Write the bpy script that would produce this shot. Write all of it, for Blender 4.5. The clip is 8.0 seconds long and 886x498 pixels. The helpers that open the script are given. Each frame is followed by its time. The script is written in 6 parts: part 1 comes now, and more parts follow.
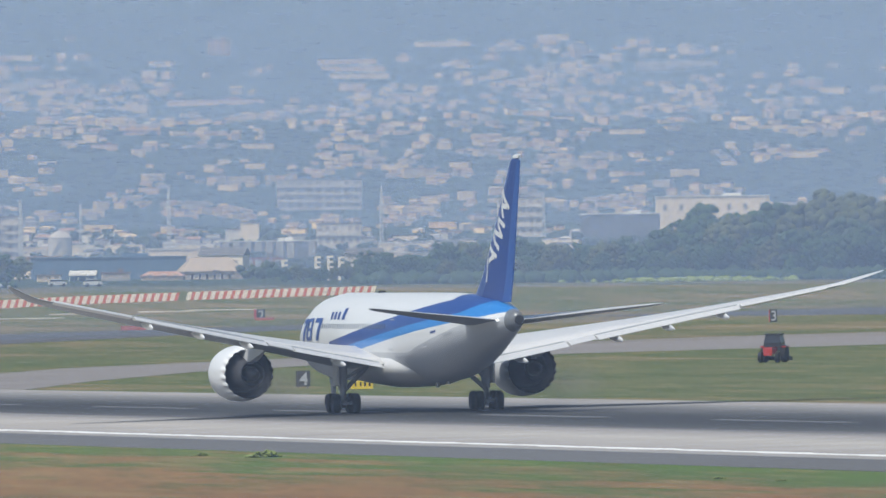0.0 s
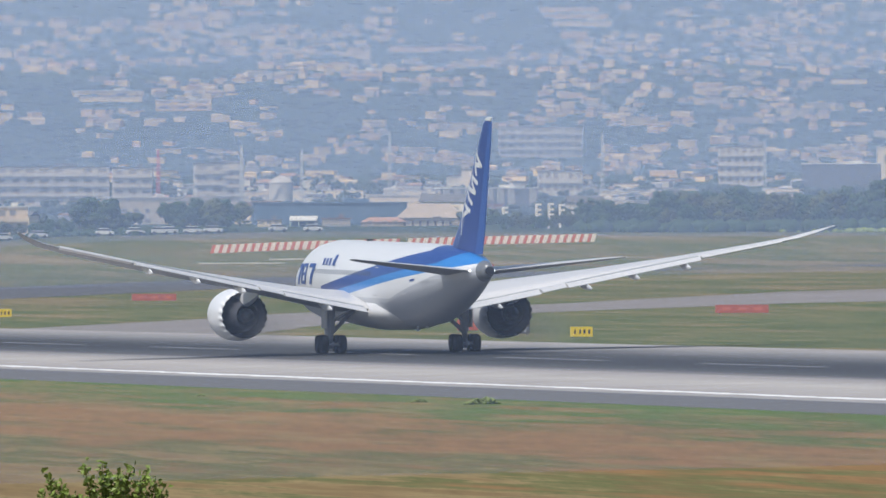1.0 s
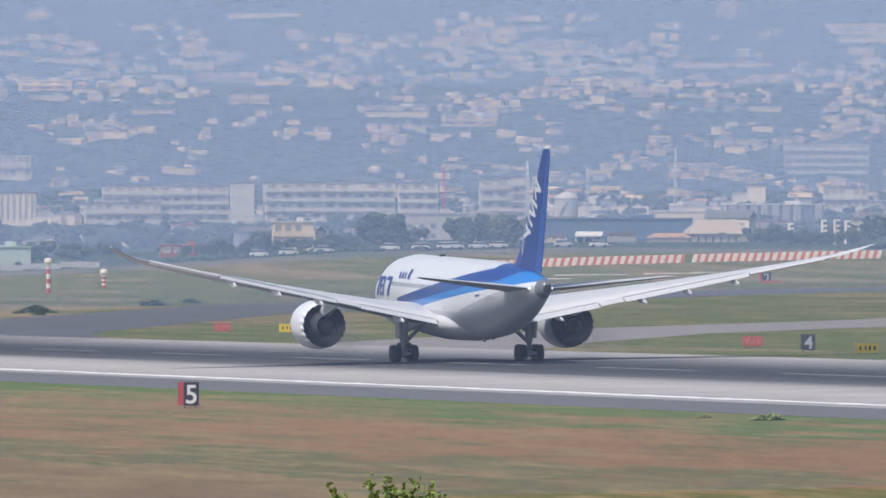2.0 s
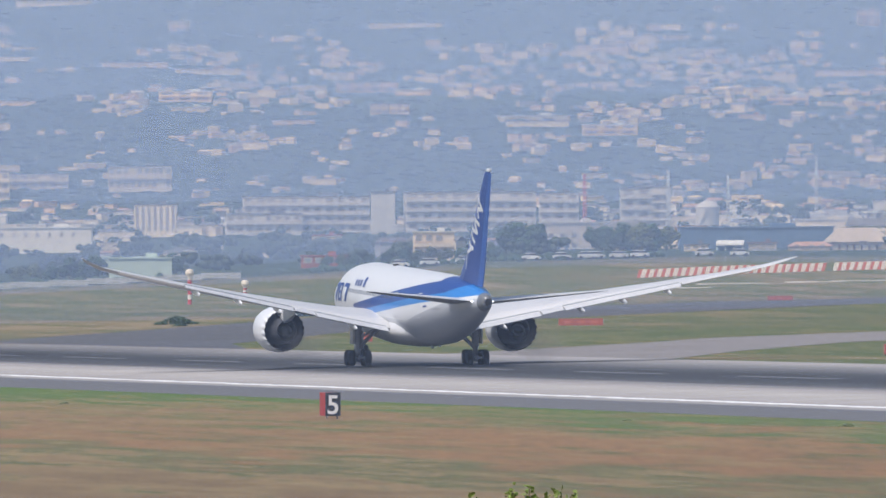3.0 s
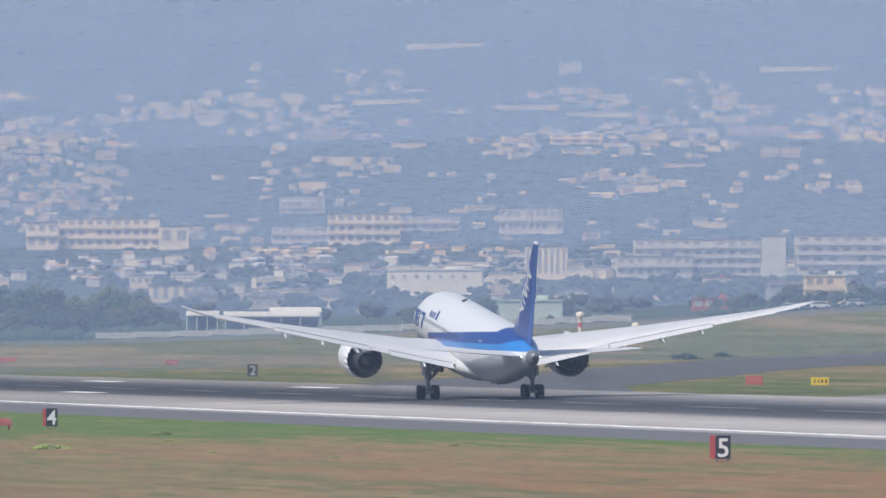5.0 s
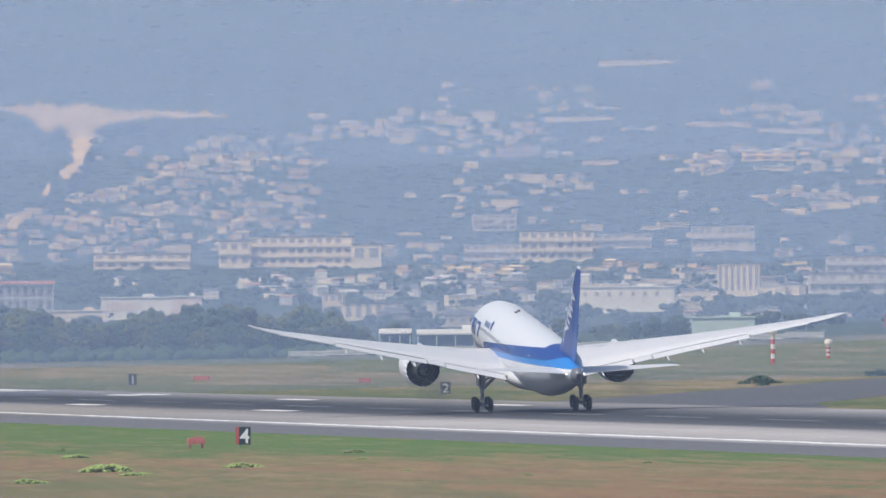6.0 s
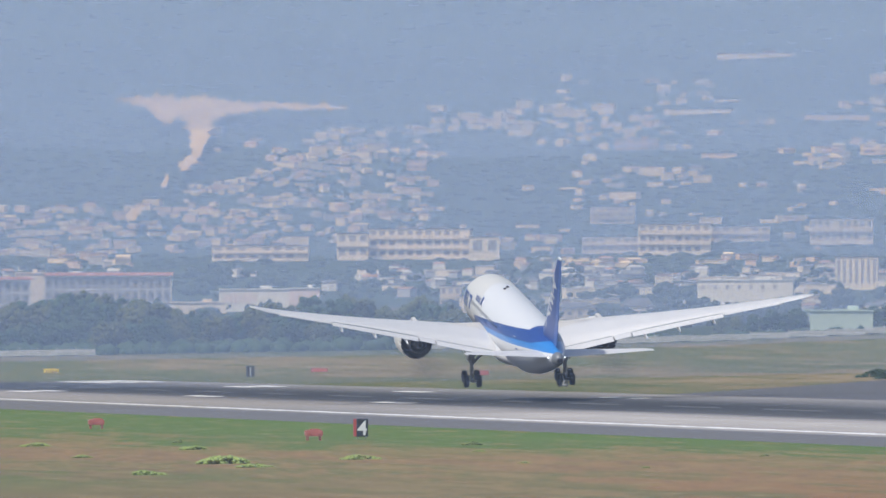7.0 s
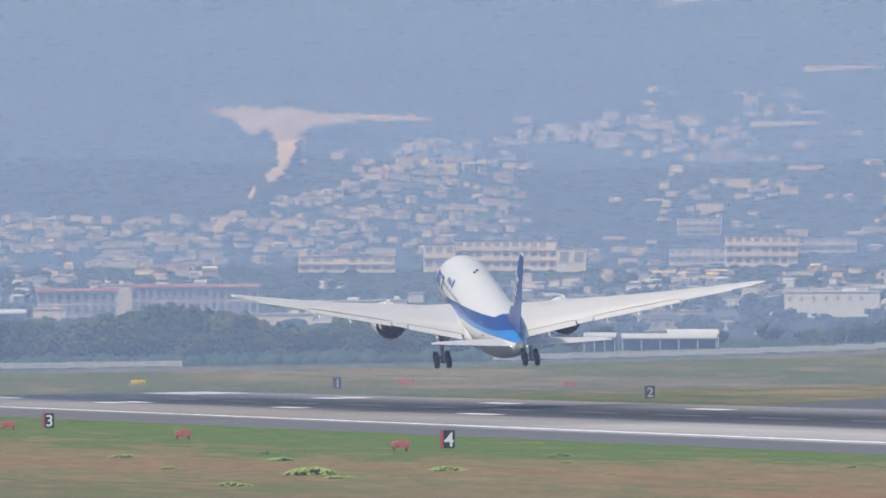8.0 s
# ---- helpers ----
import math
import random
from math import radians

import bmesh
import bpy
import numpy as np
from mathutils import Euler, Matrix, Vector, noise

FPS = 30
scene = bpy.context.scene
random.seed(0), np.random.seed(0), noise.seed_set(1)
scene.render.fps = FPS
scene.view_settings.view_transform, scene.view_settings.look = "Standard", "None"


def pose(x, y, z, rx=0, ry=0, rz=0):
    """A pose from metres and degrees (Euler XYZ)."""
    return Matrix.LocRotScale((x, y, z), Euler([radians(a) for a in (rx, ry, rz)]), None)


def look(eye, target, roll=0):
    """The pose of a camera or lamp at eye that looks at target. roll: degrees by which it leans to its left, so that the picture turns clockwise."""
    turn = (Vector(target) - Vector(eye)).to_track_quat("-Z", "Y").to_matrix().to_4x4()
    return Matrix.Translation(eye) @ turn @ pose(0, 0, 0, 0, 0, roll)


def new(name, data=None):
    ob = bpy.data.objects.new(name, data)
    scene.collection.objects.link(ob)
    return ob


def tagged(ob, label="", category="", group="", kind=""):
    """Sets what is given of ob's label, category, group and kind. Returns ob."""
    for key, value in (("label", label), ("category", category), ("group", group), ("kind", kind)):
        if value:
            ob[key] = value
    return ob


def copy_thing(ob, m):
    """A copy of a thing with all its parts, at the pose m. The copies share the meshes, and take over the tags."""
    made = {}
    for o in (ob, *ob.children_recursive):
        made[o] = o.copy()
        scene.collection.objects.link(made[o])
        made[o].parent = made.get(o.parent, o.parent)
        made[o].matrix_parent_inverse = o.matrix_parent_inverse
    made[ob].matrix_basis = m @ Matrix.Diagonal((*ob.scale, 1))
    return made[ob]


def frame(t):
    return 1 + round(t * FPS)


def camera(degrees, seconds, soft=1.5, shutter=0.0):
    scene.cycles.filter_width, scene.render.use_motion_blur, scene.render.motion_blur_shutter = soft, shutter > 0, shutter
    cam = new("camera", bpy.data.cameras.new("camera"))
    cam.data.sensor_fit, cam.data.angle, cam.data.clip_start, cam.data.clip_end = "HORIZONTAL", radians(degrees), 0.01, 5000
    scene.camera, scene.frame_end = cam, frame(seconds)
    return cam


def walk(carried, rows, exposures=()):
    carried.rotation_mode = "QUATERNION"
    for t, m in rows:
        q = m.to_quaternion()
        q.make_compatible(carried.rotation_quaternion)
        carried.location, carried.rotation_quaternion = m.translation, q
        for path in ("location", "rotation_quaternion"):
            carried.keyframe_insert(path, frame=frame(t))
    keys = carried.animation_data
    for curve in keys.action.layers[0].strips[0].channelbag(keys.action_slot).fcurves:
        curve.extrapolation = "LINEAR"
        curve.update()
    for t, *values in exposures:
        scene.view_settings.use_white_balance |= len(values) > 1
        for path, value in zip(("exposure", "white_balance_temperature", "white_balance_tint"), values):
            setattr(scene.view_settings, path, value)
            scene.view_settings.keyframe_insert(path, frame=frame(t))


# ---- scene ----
from math import sin, cos, pi

# ---- camera: a long lens on one spot, panned after the aircraft ----
EYE = 10.6
PAN = [
    (0, -2.8052, 0.0133, -0.662),
    (0.5, -2.5129, -0.1248, -0.345),
    (1.0, -1.9439, -0.1855, -0.154),
    (1.5, -1.2753, -0.1141, 0.067),
    (2.0, -0.8307, -0.1228, -0.011),
    (2.2, -0.6611, -0.1322, -0.000),
    (3.3, 0.0299, -0.0516, -0.572),
    (3.5, 0.1847, -0.0283, -0.836),
    (4.0, 0.5568, 0.0493, -0.529),
    (4.2, 0.7066, 0.0744, -0.471),
    (5.3, 1.4522, 0.0987, 0.004),
    (5.5, 1.6025, 0.1204, -0.019),
    (6.0, 1.9919, 0.1575, -0.261),
    (6.5, 2.2770, 0.1376, -0.215),
    (7.0, 2.4526, 0.1295, -0.095),
    (7.5, 2.5862, 0.1533, -0.168),
    (8.0, 2.7911, 0.1746, -0.078),
]
cam = camera(3.4538, 8.0, soft=1.5)


def pan_pose(yaw, pitch, roll):
    return pose(0, 0, EYE, 0, 0, yaw) @ pose(0, 0, 0, 90 + pitch, 0, 0) @ pose(0, 0, 0, 0, 0, roll)


walk(cam, [(t, pan_pose(a, b, c)) for t, a, b, c in PAN],
     exposures=[(0, -0.13, 5800, 7.5), (0.5, -0.11, 5810, 8.5), (1.5, -0.1, 5810, 13.5), (2.2, -0.09, 5810, 14.5), (3.5, -0.08, 5820, 14.5), (4.0, -0.1, 5800, 13.5), (5.5, -0.09, 5820, 13.5), (6.5, -0.09, 5800, 12.0), (8.0, -0.11, 5770, 13.5)])

# ---- world and sun ----
SUN_ELEV, SUN_AZ = 56, 223   # azimuth clockwise from the view's +y
world = bpy.data.worlds.new("World")
scene.world = world
world.use_nodes = True
wn = world.node_tree.nodes
sky = wn.new("ShaderNodeTexSky")
sky.sky_type = "NISHITA"
sky.sun_disc = False
sky.sun_elevation, sky.sun_rotation = radians(SUN_ELEV), radians(SUN_AZ)
sky.dust_density = 3.0
wn["Background"].inputs["Strength"].default_value = 0.11
world.node_tree.links.new(sky.outputs[0], wn["Background"].inputs["Color"])
sun = new("sun", bpy.data.lights.new("sun", "SUN"))
sun.data.energy, sun.data.angle, sun.data.color = 3.75, radians(0.6), (1.0, 0.93, 0.82)
sa, se = radians(SUN_AZ), radians(SUN_ELEV)
sun.matrix_basis = look((sin(sa) * cos(se) * 500, cos(sa) * cos(se) * 500, sin(se) * 500), (0, 0, 0))

# ---- plan: runway axes and the lie of the land ----
HEAD = radians(-10.62)                       # take-off heading, clockwise from +y
A0 = Vector((45.71, 975.93))                   # main gear at the start
HD = Vector((sin(HEAD), cos(HEAD)))          # along the runway
RT = Vector((cos(HEAD), -sin(HEAD)))         # across it, away from the camera
SLOPE_S, SLOPE_N = -0.0031, 0.018


def run(s, n):
    """World x, y of a place s metres along and n metres across the runway."""
    p = A0 + HD * s + RT * n
    return p.x, p.y


def field_z(x, y):
    d = Vector((x, y)) - A0
    return SLOPE_S * d.dot(HD) + SLOPE_N * d.dot(RT)


def polar(az, r):
    """World x, y at az milliradians to the right of +y and r metres off."""
    return r * sin(az / 1000), r * cos(az / 1000)


# depression of the airfield's far border below the level, in mrad, by azimuth in mrad
BORDER_AZ = (-77, -46, -23, -8, 8, 23, 50, 81)
BORDER_DIP = (5.0, 4.54, 3.92, 3.27, 2.31, 2.0, 2.1, 2.1)


def rise(az, r):
    """Height of the land beyond the airfield's border."""
    dip = float(np.interp(az, BORDER_AZ, BORDER_DIP))
    town = np.interp(r, (2600, 3400, 3900, 4050, 4500, 4950), (0, 0.3, 1.2, 2.5, 12.5, 25.5))
    roll_ = 0.0
    if r > 3900:
        roll_ = (r - 3900) / 1050 * (1.6 * noise.noise((az * 0.045, r * 0.0022, 3.1)) + 0.9 * noise.noise((az * 0.13, r * 0.005, 7.7)))
    return EYE - (dip * max(0.0, 1 - (r - 2600) / 1400) - town - roll_) / 1000 * r


def land_z(x, y):
    r = math.hypot(x, y)
    az = math.atan2(x, y) * 1000
    z = field_z(x, y)
    if r < 2000 and abs(az) <= 250:
        return max(z, -6.0)
    if r > 2000:
        far = rise(max(-160, min(160, az)), max(r, 2600))
        k = min(1.0, (r - 2000) / 600)
        z = z + (far - z) * k * k * (3 - 2 * k)
    return max(z, -6.0) if abs(az) > 250 else z


# ---- materials ----
def nodes_of(name):
    m = bpy.data.materials.new(name)
    m.use_nodes = True
    return m, m.node_tree.nodes, m.node_tree.links, m.node_tree.nodes["Principled BSDF"]


def mat(name, color, rough=0.6, vary=0.12, scale=1.0, metal=0.0, bump=0.0, spec=0.5, rand=0.0, emit=None, coord="Object"):
    """A painted or natural surface: two scales of noise round a base colour, and a fine relief."""
    m, nd, ln, b = nodes_of(name)
    b.inputs["Roughness"].default_value, b.inputs["Metallic"].default_value = rough, metal
    b.inputs["Specular IOR Level"].default_value = spec
    co = nd.new("ShaderNodeTexCoord")
    n1, n2 = nd.new("ShaderNodeTexNoise"), nd.new("ShaderNodeTexNoise")
    n1.inputs["Scale"].default_value, n2.inputs["Scale"].default_value = scale, scale * 9
    n1.inputs["Detail"].default_value = n2.inputs["Detail"].default_value = 4
    for n in (n1, n2):
        ln.new(co.outputs[coord], n.inputs["Vector"])
    add = nd.new("ShaderNodeMath")
    add.operation = "ADD"
    ln.new(n1.outputs["Fac"], add.inputs[0])
    ln.new(n2.outputs["Fac"], add.inputs[1])
    rg = nd.new("ShaderNodeMapRange")
    rg.inputs["From Min"].default_value, rg.inputs["From Max"].default_value = 0.6, 1.4
    rg.inputs["To Min"].default_value, rg.inputs["To Max"].default_value = 1 - vary, 1 + vary
    ln.new(add.outputs[0], rg.inputs["Value"])
    val = rg.outputs[0]
    if rand:
        oi = nd.new("ShaderNodeObjectInfo")
        ge = nd.new("ShaderNodeNewGeometry")
        s1 = nd.new("ShaderNodeMath")
        s1.operation = "ADD"
        ln.new(oi.outputs["Random"], s1.inputs[0])
        ln.new(ge.outputs["Random Per Island"], s1.inputs[1])
        r2 = nd.new("ShaderNodeMapRange")
        r2.inputs["From Max"].default_value = 2.0
        r2.inputs["To Min"].default_value, r2.inputs["To Max"].default_value = 1 - rand, 1 + rand
        ln.new(s1.outputs[0], r2.inputs["Value"])
        mu = nd.new("ShaderNodeMath")
        mu.operation = "MULTIPLY"
        ln.new(val, mu.inputs[0])
        ln.new(r2.outputs[0], mu.inputs[1])
        val = mu.outputs[0]
    hs = nd.new("ShaderNodeHueSaturation")
    hs.inputs["Color"].default_value = (*color, 1)
    ln.new(val, hs.inputs["Value"])
    ln.new(hs.outputs[0], b.inputs["Base Color"])
    if bump:
        bp = nd.new("ShaderNodeBump")
        bp.inputs["Strength"].default_value = bump
        ln.new(n2.outputs["Fac"], bp.inputs["Height"])
        ln.new(bp.outputs[0], b.inputs["Normal"])
    if emit:
        b.inputs["Emission Color"].default_value, b.inputs["Emission Strength"].default_value = (*color, 1), emit
    return m


def haze_mat(name, share, color):
    """Haze sheet: lets most light through; the haze's blue is put into its colour."""
    m, nd, ln, b = nodes_of(name)
    nd.remove(b)
    tr, di, tl = nd.new("ShaderNodeBsdfTransparent"), nd.new("ShaderNodeBsdfDiffuse"), nd.new("ShaderNodeBsdfTranslucent")
    tr.inputs["Color"].default_value = (1.0, 0.9785, 0.931, 1)    # warm tint in place of blue scattered out of the light that passes
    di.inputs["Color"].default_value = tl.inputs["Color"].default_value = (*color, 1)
    h, mx = nd.new("ShaderNodeMixShader"), nd.new("ShaderNodeMixShader")
    h.inputs[0].default_value, mx.inputs[0].default_value = 0.1, share
    ln.new(di.outputs[0], h.inputs[1])
    ln.new(tl.outputs[0], h.inputs[2])
    ln.new(tr.outputs[0], mx.inputs[1])
    ln.new(h.outputs[0], mx.inputs[2])
    ln.new(mx.outputs[0], nd["Material Output"].inputs[0])
    return m


def dust_mat():
    """Dust in hot air: densest in the middle of each puff, gone at its rim."""
    m, nd, ln, b = nodes_of("exhaust_dust")
    nd.remove(b)
    co, ln_ = nd.new("ShaderNodeTexCoord"), nd.new("ShaderNodeVectorMath")
    mp, mr = nd.new("ShaderNodeMapping"), nd.new("ShaderNodeMapRange")
    mp.inputs["Location"].default_value, mp.inputs["Scale"].default_value = (-1, 0, -1), (2, 0, 2)
    ln_.operation = "LENGTH"
    mr.interpolation_type = "SMOOTHSTEP"
    mr.inputs["From Min"].default_value, mr.inputs["From Max"].default_value = 0.1, 0.95
    mr.inputs["To Min"].default_value, mr.inputs["To Max"].default_value = 0.2, 0.0
    tr, di, mx = nd.new("ShaderNodeBsdfTransparent"), nd.new("ShaderNodeBsdfDiffuse"), nd.new("ShaderNodeMixShader")
    di.inputs["Color"].default_value = (0.60, 0.58, 0.57, 1)
    ln.new(co.outputs["Generated"], mp.inputs["Vector"])
    ln.new(mp.outputs[0], ln_.inputs[0])
    ln.new(ln_.outputs["Value"], mr.inputs["Value"])
    ln.new(mr.outputs[0], mx.inputs[0])
    ln.new(tr.outputs[0], mx.inputs[1])
    ln.new(di.outputs[0], mx.inputs[2])
    ln.new(mx.outputs[0], nd["Material Output"].inputs[0])
    return m


def ground_mat():
    """Grass: green near the pavement and in patches, dry brown between; dark woods on the hill."""
    m, nd, ln, b = nodes_of("grass")
    b.inputs["Roughness"].default_value = 0.9
    b.inputs["Specular IOR Level"].default_value = 0.15
    ge = nd.new("ShaderNodeNewGeometry")
    mp = nd.new("ShaderNodeMapping")
    mp.vector_type = "TEXTURE"
    mp.inputs["Location"].default_value = (A0.x, A0.y, 0)
    mp.inputs["Rotation"].default_value = (0, 0, -HEAD)
    ln.new(ge.outputs["Position"], mp.inputs["Vector"])      # x: across, y: along
    st = nd.new("ShaderNodeMapping")
    st.inputs["Scale"].default_value = (1.0, 0.075, 1)
    ln.new(ge.outputs["Position"], st.inputs["Vector"])

    def noise_tex(scale, detail=4, src=st):
        n = nd.new("ShaderNodeTexNoise")
        n.inputs["Scale"].default_value, n.inputs["Detail"].default_value = scale, detail
        n.inputs["Roughness"].default_value = 0.68
        ln.new(src.outputs[0], n.inputs["Vector"])
        return n

    def ramp(src, stops):
        r = nd.new("ShaderNodeValToRGB")
        el = r.color_ramp.elements
        while len(el) < len(stops):
            el.new(0.5)
        for e, (p, c) in zip(el, stops):
            e.position, e.color = p, (*c, 1)
        ln.new(src, r.inputs[0])
        return r

    def math_(op, a, b_):
        n = nd.new("ShaderNodeMath")
        n.operation = op
        for i, v in enumerate((a, b_)):
            if isinstance(v, (int, float)):
                n.inputs[i].default_value = v
            else:
                ln.new(v, n.inputs[i])
        return n.outputs[0]

    sep = nd.new("ShaderNodeSeparateXYZ")
    ln.new(mp.outputs[0], sep.inputs[0])
    wide = nd.new("ShaderNodeMapping")
    wide.inputs["Scale"].default_value = (1.0, 0.10, 1)
    ln.new(mp.outputs[0], wide.inputs["Vector"])
    big, mid, fine = noise_tex(0.07, 3, wide), noise_tex(0.28, 5, wide), noise_tex(1.3, 6)

    def ranged(src, lo, hi, to_lo, to_hi, smooth=True):
        n = nd.new("ShaderNodeMapRange")
        n.interpolation_type = "SMOOTHSTEP" if smooth else "LINEAR"
        for key, v in (("From Min", lo), ("From Max", hi), ("To Min", to_lo), ("To Max", to_hi)):
            n.inputs[key].default_value = v
        ln.new(src, n.inputs["Value"])
        return n.outputs[0]

    def blend(fac, a, b_):
        n = nd.new("ShaderNodeMix")
        n.data_type = "RGBA"
        ln.new(fac, n.inputs["Factor"])
        ln.new(a, n.inputs["A"])
        ln.new(b_, n.inputs["B"])
        return n.outputs["Result"]

    def centred(n, k):
        return math_("MULTIPLY", math_("SUBTRACT", n.outputs[0], 0.5), k)

    across, along = sep.outputs[0], sep.outputs[1]
    # near side: a green strip beside the shoulder, wider further down, then burnt brown, olive and straw drifts
    rim = ranged(along, -60, 230, -59, -92)
    past = math_("ADD", math_("SUBTRACT", rim, across), math_("ADD", centred(big, 46), math_("ADD", centred(mid, 85), centred(fine, 16))))
    near_col = ramp(ranged(past, -25, 55, 0, 1, False), [
        (0.0, (0.10, 0.165, 0.028)), (0.22, (0.092, 0.138, 0.034)), (0.33, (0.145, 0.132, 0.046)), (0.42, (0.218, 0.132, 0.053)), (0.58, (0.248, 0.14, 0.055)),
        (0.68, (0.17, 0.128, 0.05)), (0.79, (0.118, 0.126, 0.042)), (0.9, (0.245, 0.178, 0.08)), (1.0, (0.19, 0.13, 0.055))])
    # far side: dull green with long brown and straw drifts
    far_f = math_("ADD", math_("ADD", centred(big, 1.5), 0.5), math_("ADD", centred(mid, 0.6), centred(fine, 0.12)))
    far_f = math_("ADD", far_f, ranged(across, 110, 230, -0.05, 0.06))
    strip_ = math_("MULTIPLY", ranged(across, 38, 60, 0.0, 0.2), ranged(across, 85, 120, 1.0, 0.0))
    far_f = math_("ADD", far_f, math_("MULTIPLY", strip_, ranged(along, 450, 750, 0.0, 1.0)))
    far_col = ramp(far_f, [(0.3, (0.085, 0.112, 0.04)), (0.5, (0.112, 0.13, 0.048)), (0.6, (0.15, 0.14, 0.062)), (0.72, (0.215, 0.165, 0.09)), (0.85, (0.25, 0.2, 0.115))])
    near_dull = ramp(ranged(past, -30, 55, 0, 1, False), [
        (0.0, (0.095, 0.155, 0.03)), (0.2, (0.10, 0.142, 0.036)), (0.29, (0.24, 0.175, 0.068)), (0.36, (0.15, 0.14, 0.048)), (0.45, (0.275, 0.175, 0.078)),
        (0.54, (0.17, 0.118, 0.06)), (0.63, (0.26, 0.17, 0.078)), (0.72, (0.115, 0.138, 0.044)), (0.8, (0.255, 0.175, 0.08)), (0.88, (0.155, 0.115, 0.055)), (1.0, (0.12, 0.14, 0.045))])
    straw = ramp(fine.outputs[0], [(0.0, (0.30, 0.225, 0.10)), (1.0, (0.22, 0.175, 0.075))])
    patchy = noise_tex(0.45, 6, wide)
    tone = nd.new("ShaderNodeHueSaturation")
    ln.new(blend(ranged(patchy.outputs[0], 0.50, 0.66, 0.0, 0.7), blend(math_("GREATER_THAN", across, 0.0), blend(ranged(along, -180, 30, 0.0, 0.95), near_col.outputs[0], near_dull.outputs[0]), far_col.outputs[0]), straw.outputs[0]), tone.inputs["Color"])
    ln.new(ranged(fine.outputs[0], 0.3, 0.7, 0.84, 1.16, False), tone.inputs["Value"])
    col = tone
    # woods on the hill
    r2 = nd.new("ShaderNodeVectorMath")
    r2.operation = "LENGTH"
    ln.new(ge.outputs["Position"], r2.inputs[0])
    wood = nd.new("ShaderNodeMapRange")
    wood.inputs["From Min"].default_value, wood.inputs["From Max"].default_value = 2500, 2620
    ln.new(r2.outputs["Value"], wood.inputs["Value"])
    wn_ = noise_tex(0.02, 5, ge)
    wcol = ramp(wn_.outputs[0], [(0.3, (0.022, 0.04, 0.018)), (0.7, (0.06, 0.085, 0.04))])
    mx = nd.new("ShaderNodeMix")
    mx.data_type = "RGBA"
    ln.new(wood.outputs[0], mx.inputs["Factor"])
    ln.new(col.outputs[0], mx.inputs["A"])
    ln.new(wcol.outputs[0], mx.inputs["B"])
    ln.new(mx.outputs["Result"], b.inputs["Base Color"])
    bp = nd.new("ShaderNodeBump")
    bp.inputs["Strength"].default_value, bp.inputs["Distance"].default_value = 0.5, 0.1
    ln.new(fine.outputs[0], bp.inputs["Height"])
    ln.new(bp.outputs[0], b.inputs["Normal"])
    return m


def runway_mat():
    """Weathered concrete with black rubber worn along the wheel tracks."""
    m, nd, ln, b = nodes_of("runway")
    b.inputs["Roughness"].default_value = 0.8
    b.inputs["Specular IOR Level"].default_value = 0.3
    ge, mp, st = nd.new("ShaderNodeNewGeometry"), nd.new("ShaderNodeMapping"), nd.new("ShaderNodeMapping")
    mp.vector_type = "TEXTURE"
    mp.inputs["Location"].default_value = (A0.x, A0.y, 0)
    mp.inputs["Rotation"].default_value = (0, 0, -HEAD)
    ln.new(ge.outputs["Position"], mp.inputs["Vector"])
    st.inputs["Scale"].default_value = (1, 0.02, 1)
    ln.new(mp.outputs[0], st.inputs["Vector"])
    sep, n1, n2 = nd.new("ShaderNodeSeparateXYZ"), nd.new("ShaderNodeTexNoise"), nd.new("ShaderNodeTexNoise")
    ln.new(mp.outputs[0], sep.inputs[0])
    n1.inputs["Scale"].default_value, n2.inputs["Scale"].default_value = 0.5, 0.12
    n1.inputs["Detail"].default_value = n2.inputs["Detail"].default_value = 5
    ln.new(st.outputs[0], n1.inputs["Vector"])
    ln.new(mp.outputs[0], n2.inputs["Vector"])
    ad = nd.new("ShaderNodeMath")
    ad.operation = "MULTIPLY_ADD"
    ln.new(n1.outputs[0], ad.inputs[0])
    ad.inputs[1].default_value = 6
    ln.new(sep.outputs[0], ad.inputs[2])
    mr = nd.new("ShaderNodeMapRange")
    mr.inputs["From Min"].default_value, mr.inputs["From Max"].default_value = -33, 47
    ln.new(ad.outputs[0], mr.inputs["Value"])
    rp = nd.new("ShaderNodeValToRGB")
    el = rp.color_ramp.elements
    stops = [(0.0, 0.30), (0.17, 0.40), (0.245, 0.31), (0.305, 0.085), (0.38, 0.042), (0.47, 0.045), (0.53, 0.08), (0.60, 0.18), (0.70, 0.32)]
    while len(el) < len(stops):
        el.new(0.5)
    for e, (p, v) in zip(el, stops):
        e.position, e.color = p, (v * (1.0 + 0.2 * v), v, v * (1.02 - 0.3 * v), 1)
    ln.new(mr.outputs[0], rp.inputs[0])
    hs, m2 = nd.new("ShaderNodeHueSaturation"), nd.new("ShaderNodeMapRange")
    m2.inputs["To Min"].default_value, m2.inputs["To Max"].default_value = 0.75, 1.25
    ln.new(n2.outputs[0], m2.inputs["Value"])
    m3, mu = nd.new("ShaderNodeMapRange"), nd.new("ShaderNodeMath")     # older, darker asphalt further down
    mu.operation = "MULTIPLY"
    m3.inputs["From Min"].default_value, m3.inputs["From Max"].default_value = 392, 432
    m3.inputs["To Min"].default_value, m3.inputs["To Max"].default_value = 1.0, 0.72
    ln.new(sep.outputs[1], m3.inputs["Value"])
    ln.new(m2.outputs[0], mu.inputs[0])
    ln.new(m3.outputs[0], mu.inputs[1])
    ln.new(mu.outputs[0], hs.inputs["Value"])
    ln.new(rp.outputs[0], hs.inputs["Color"])
    ln.new(hs.outputs[0], b.inputs["Base Color"])
    return m


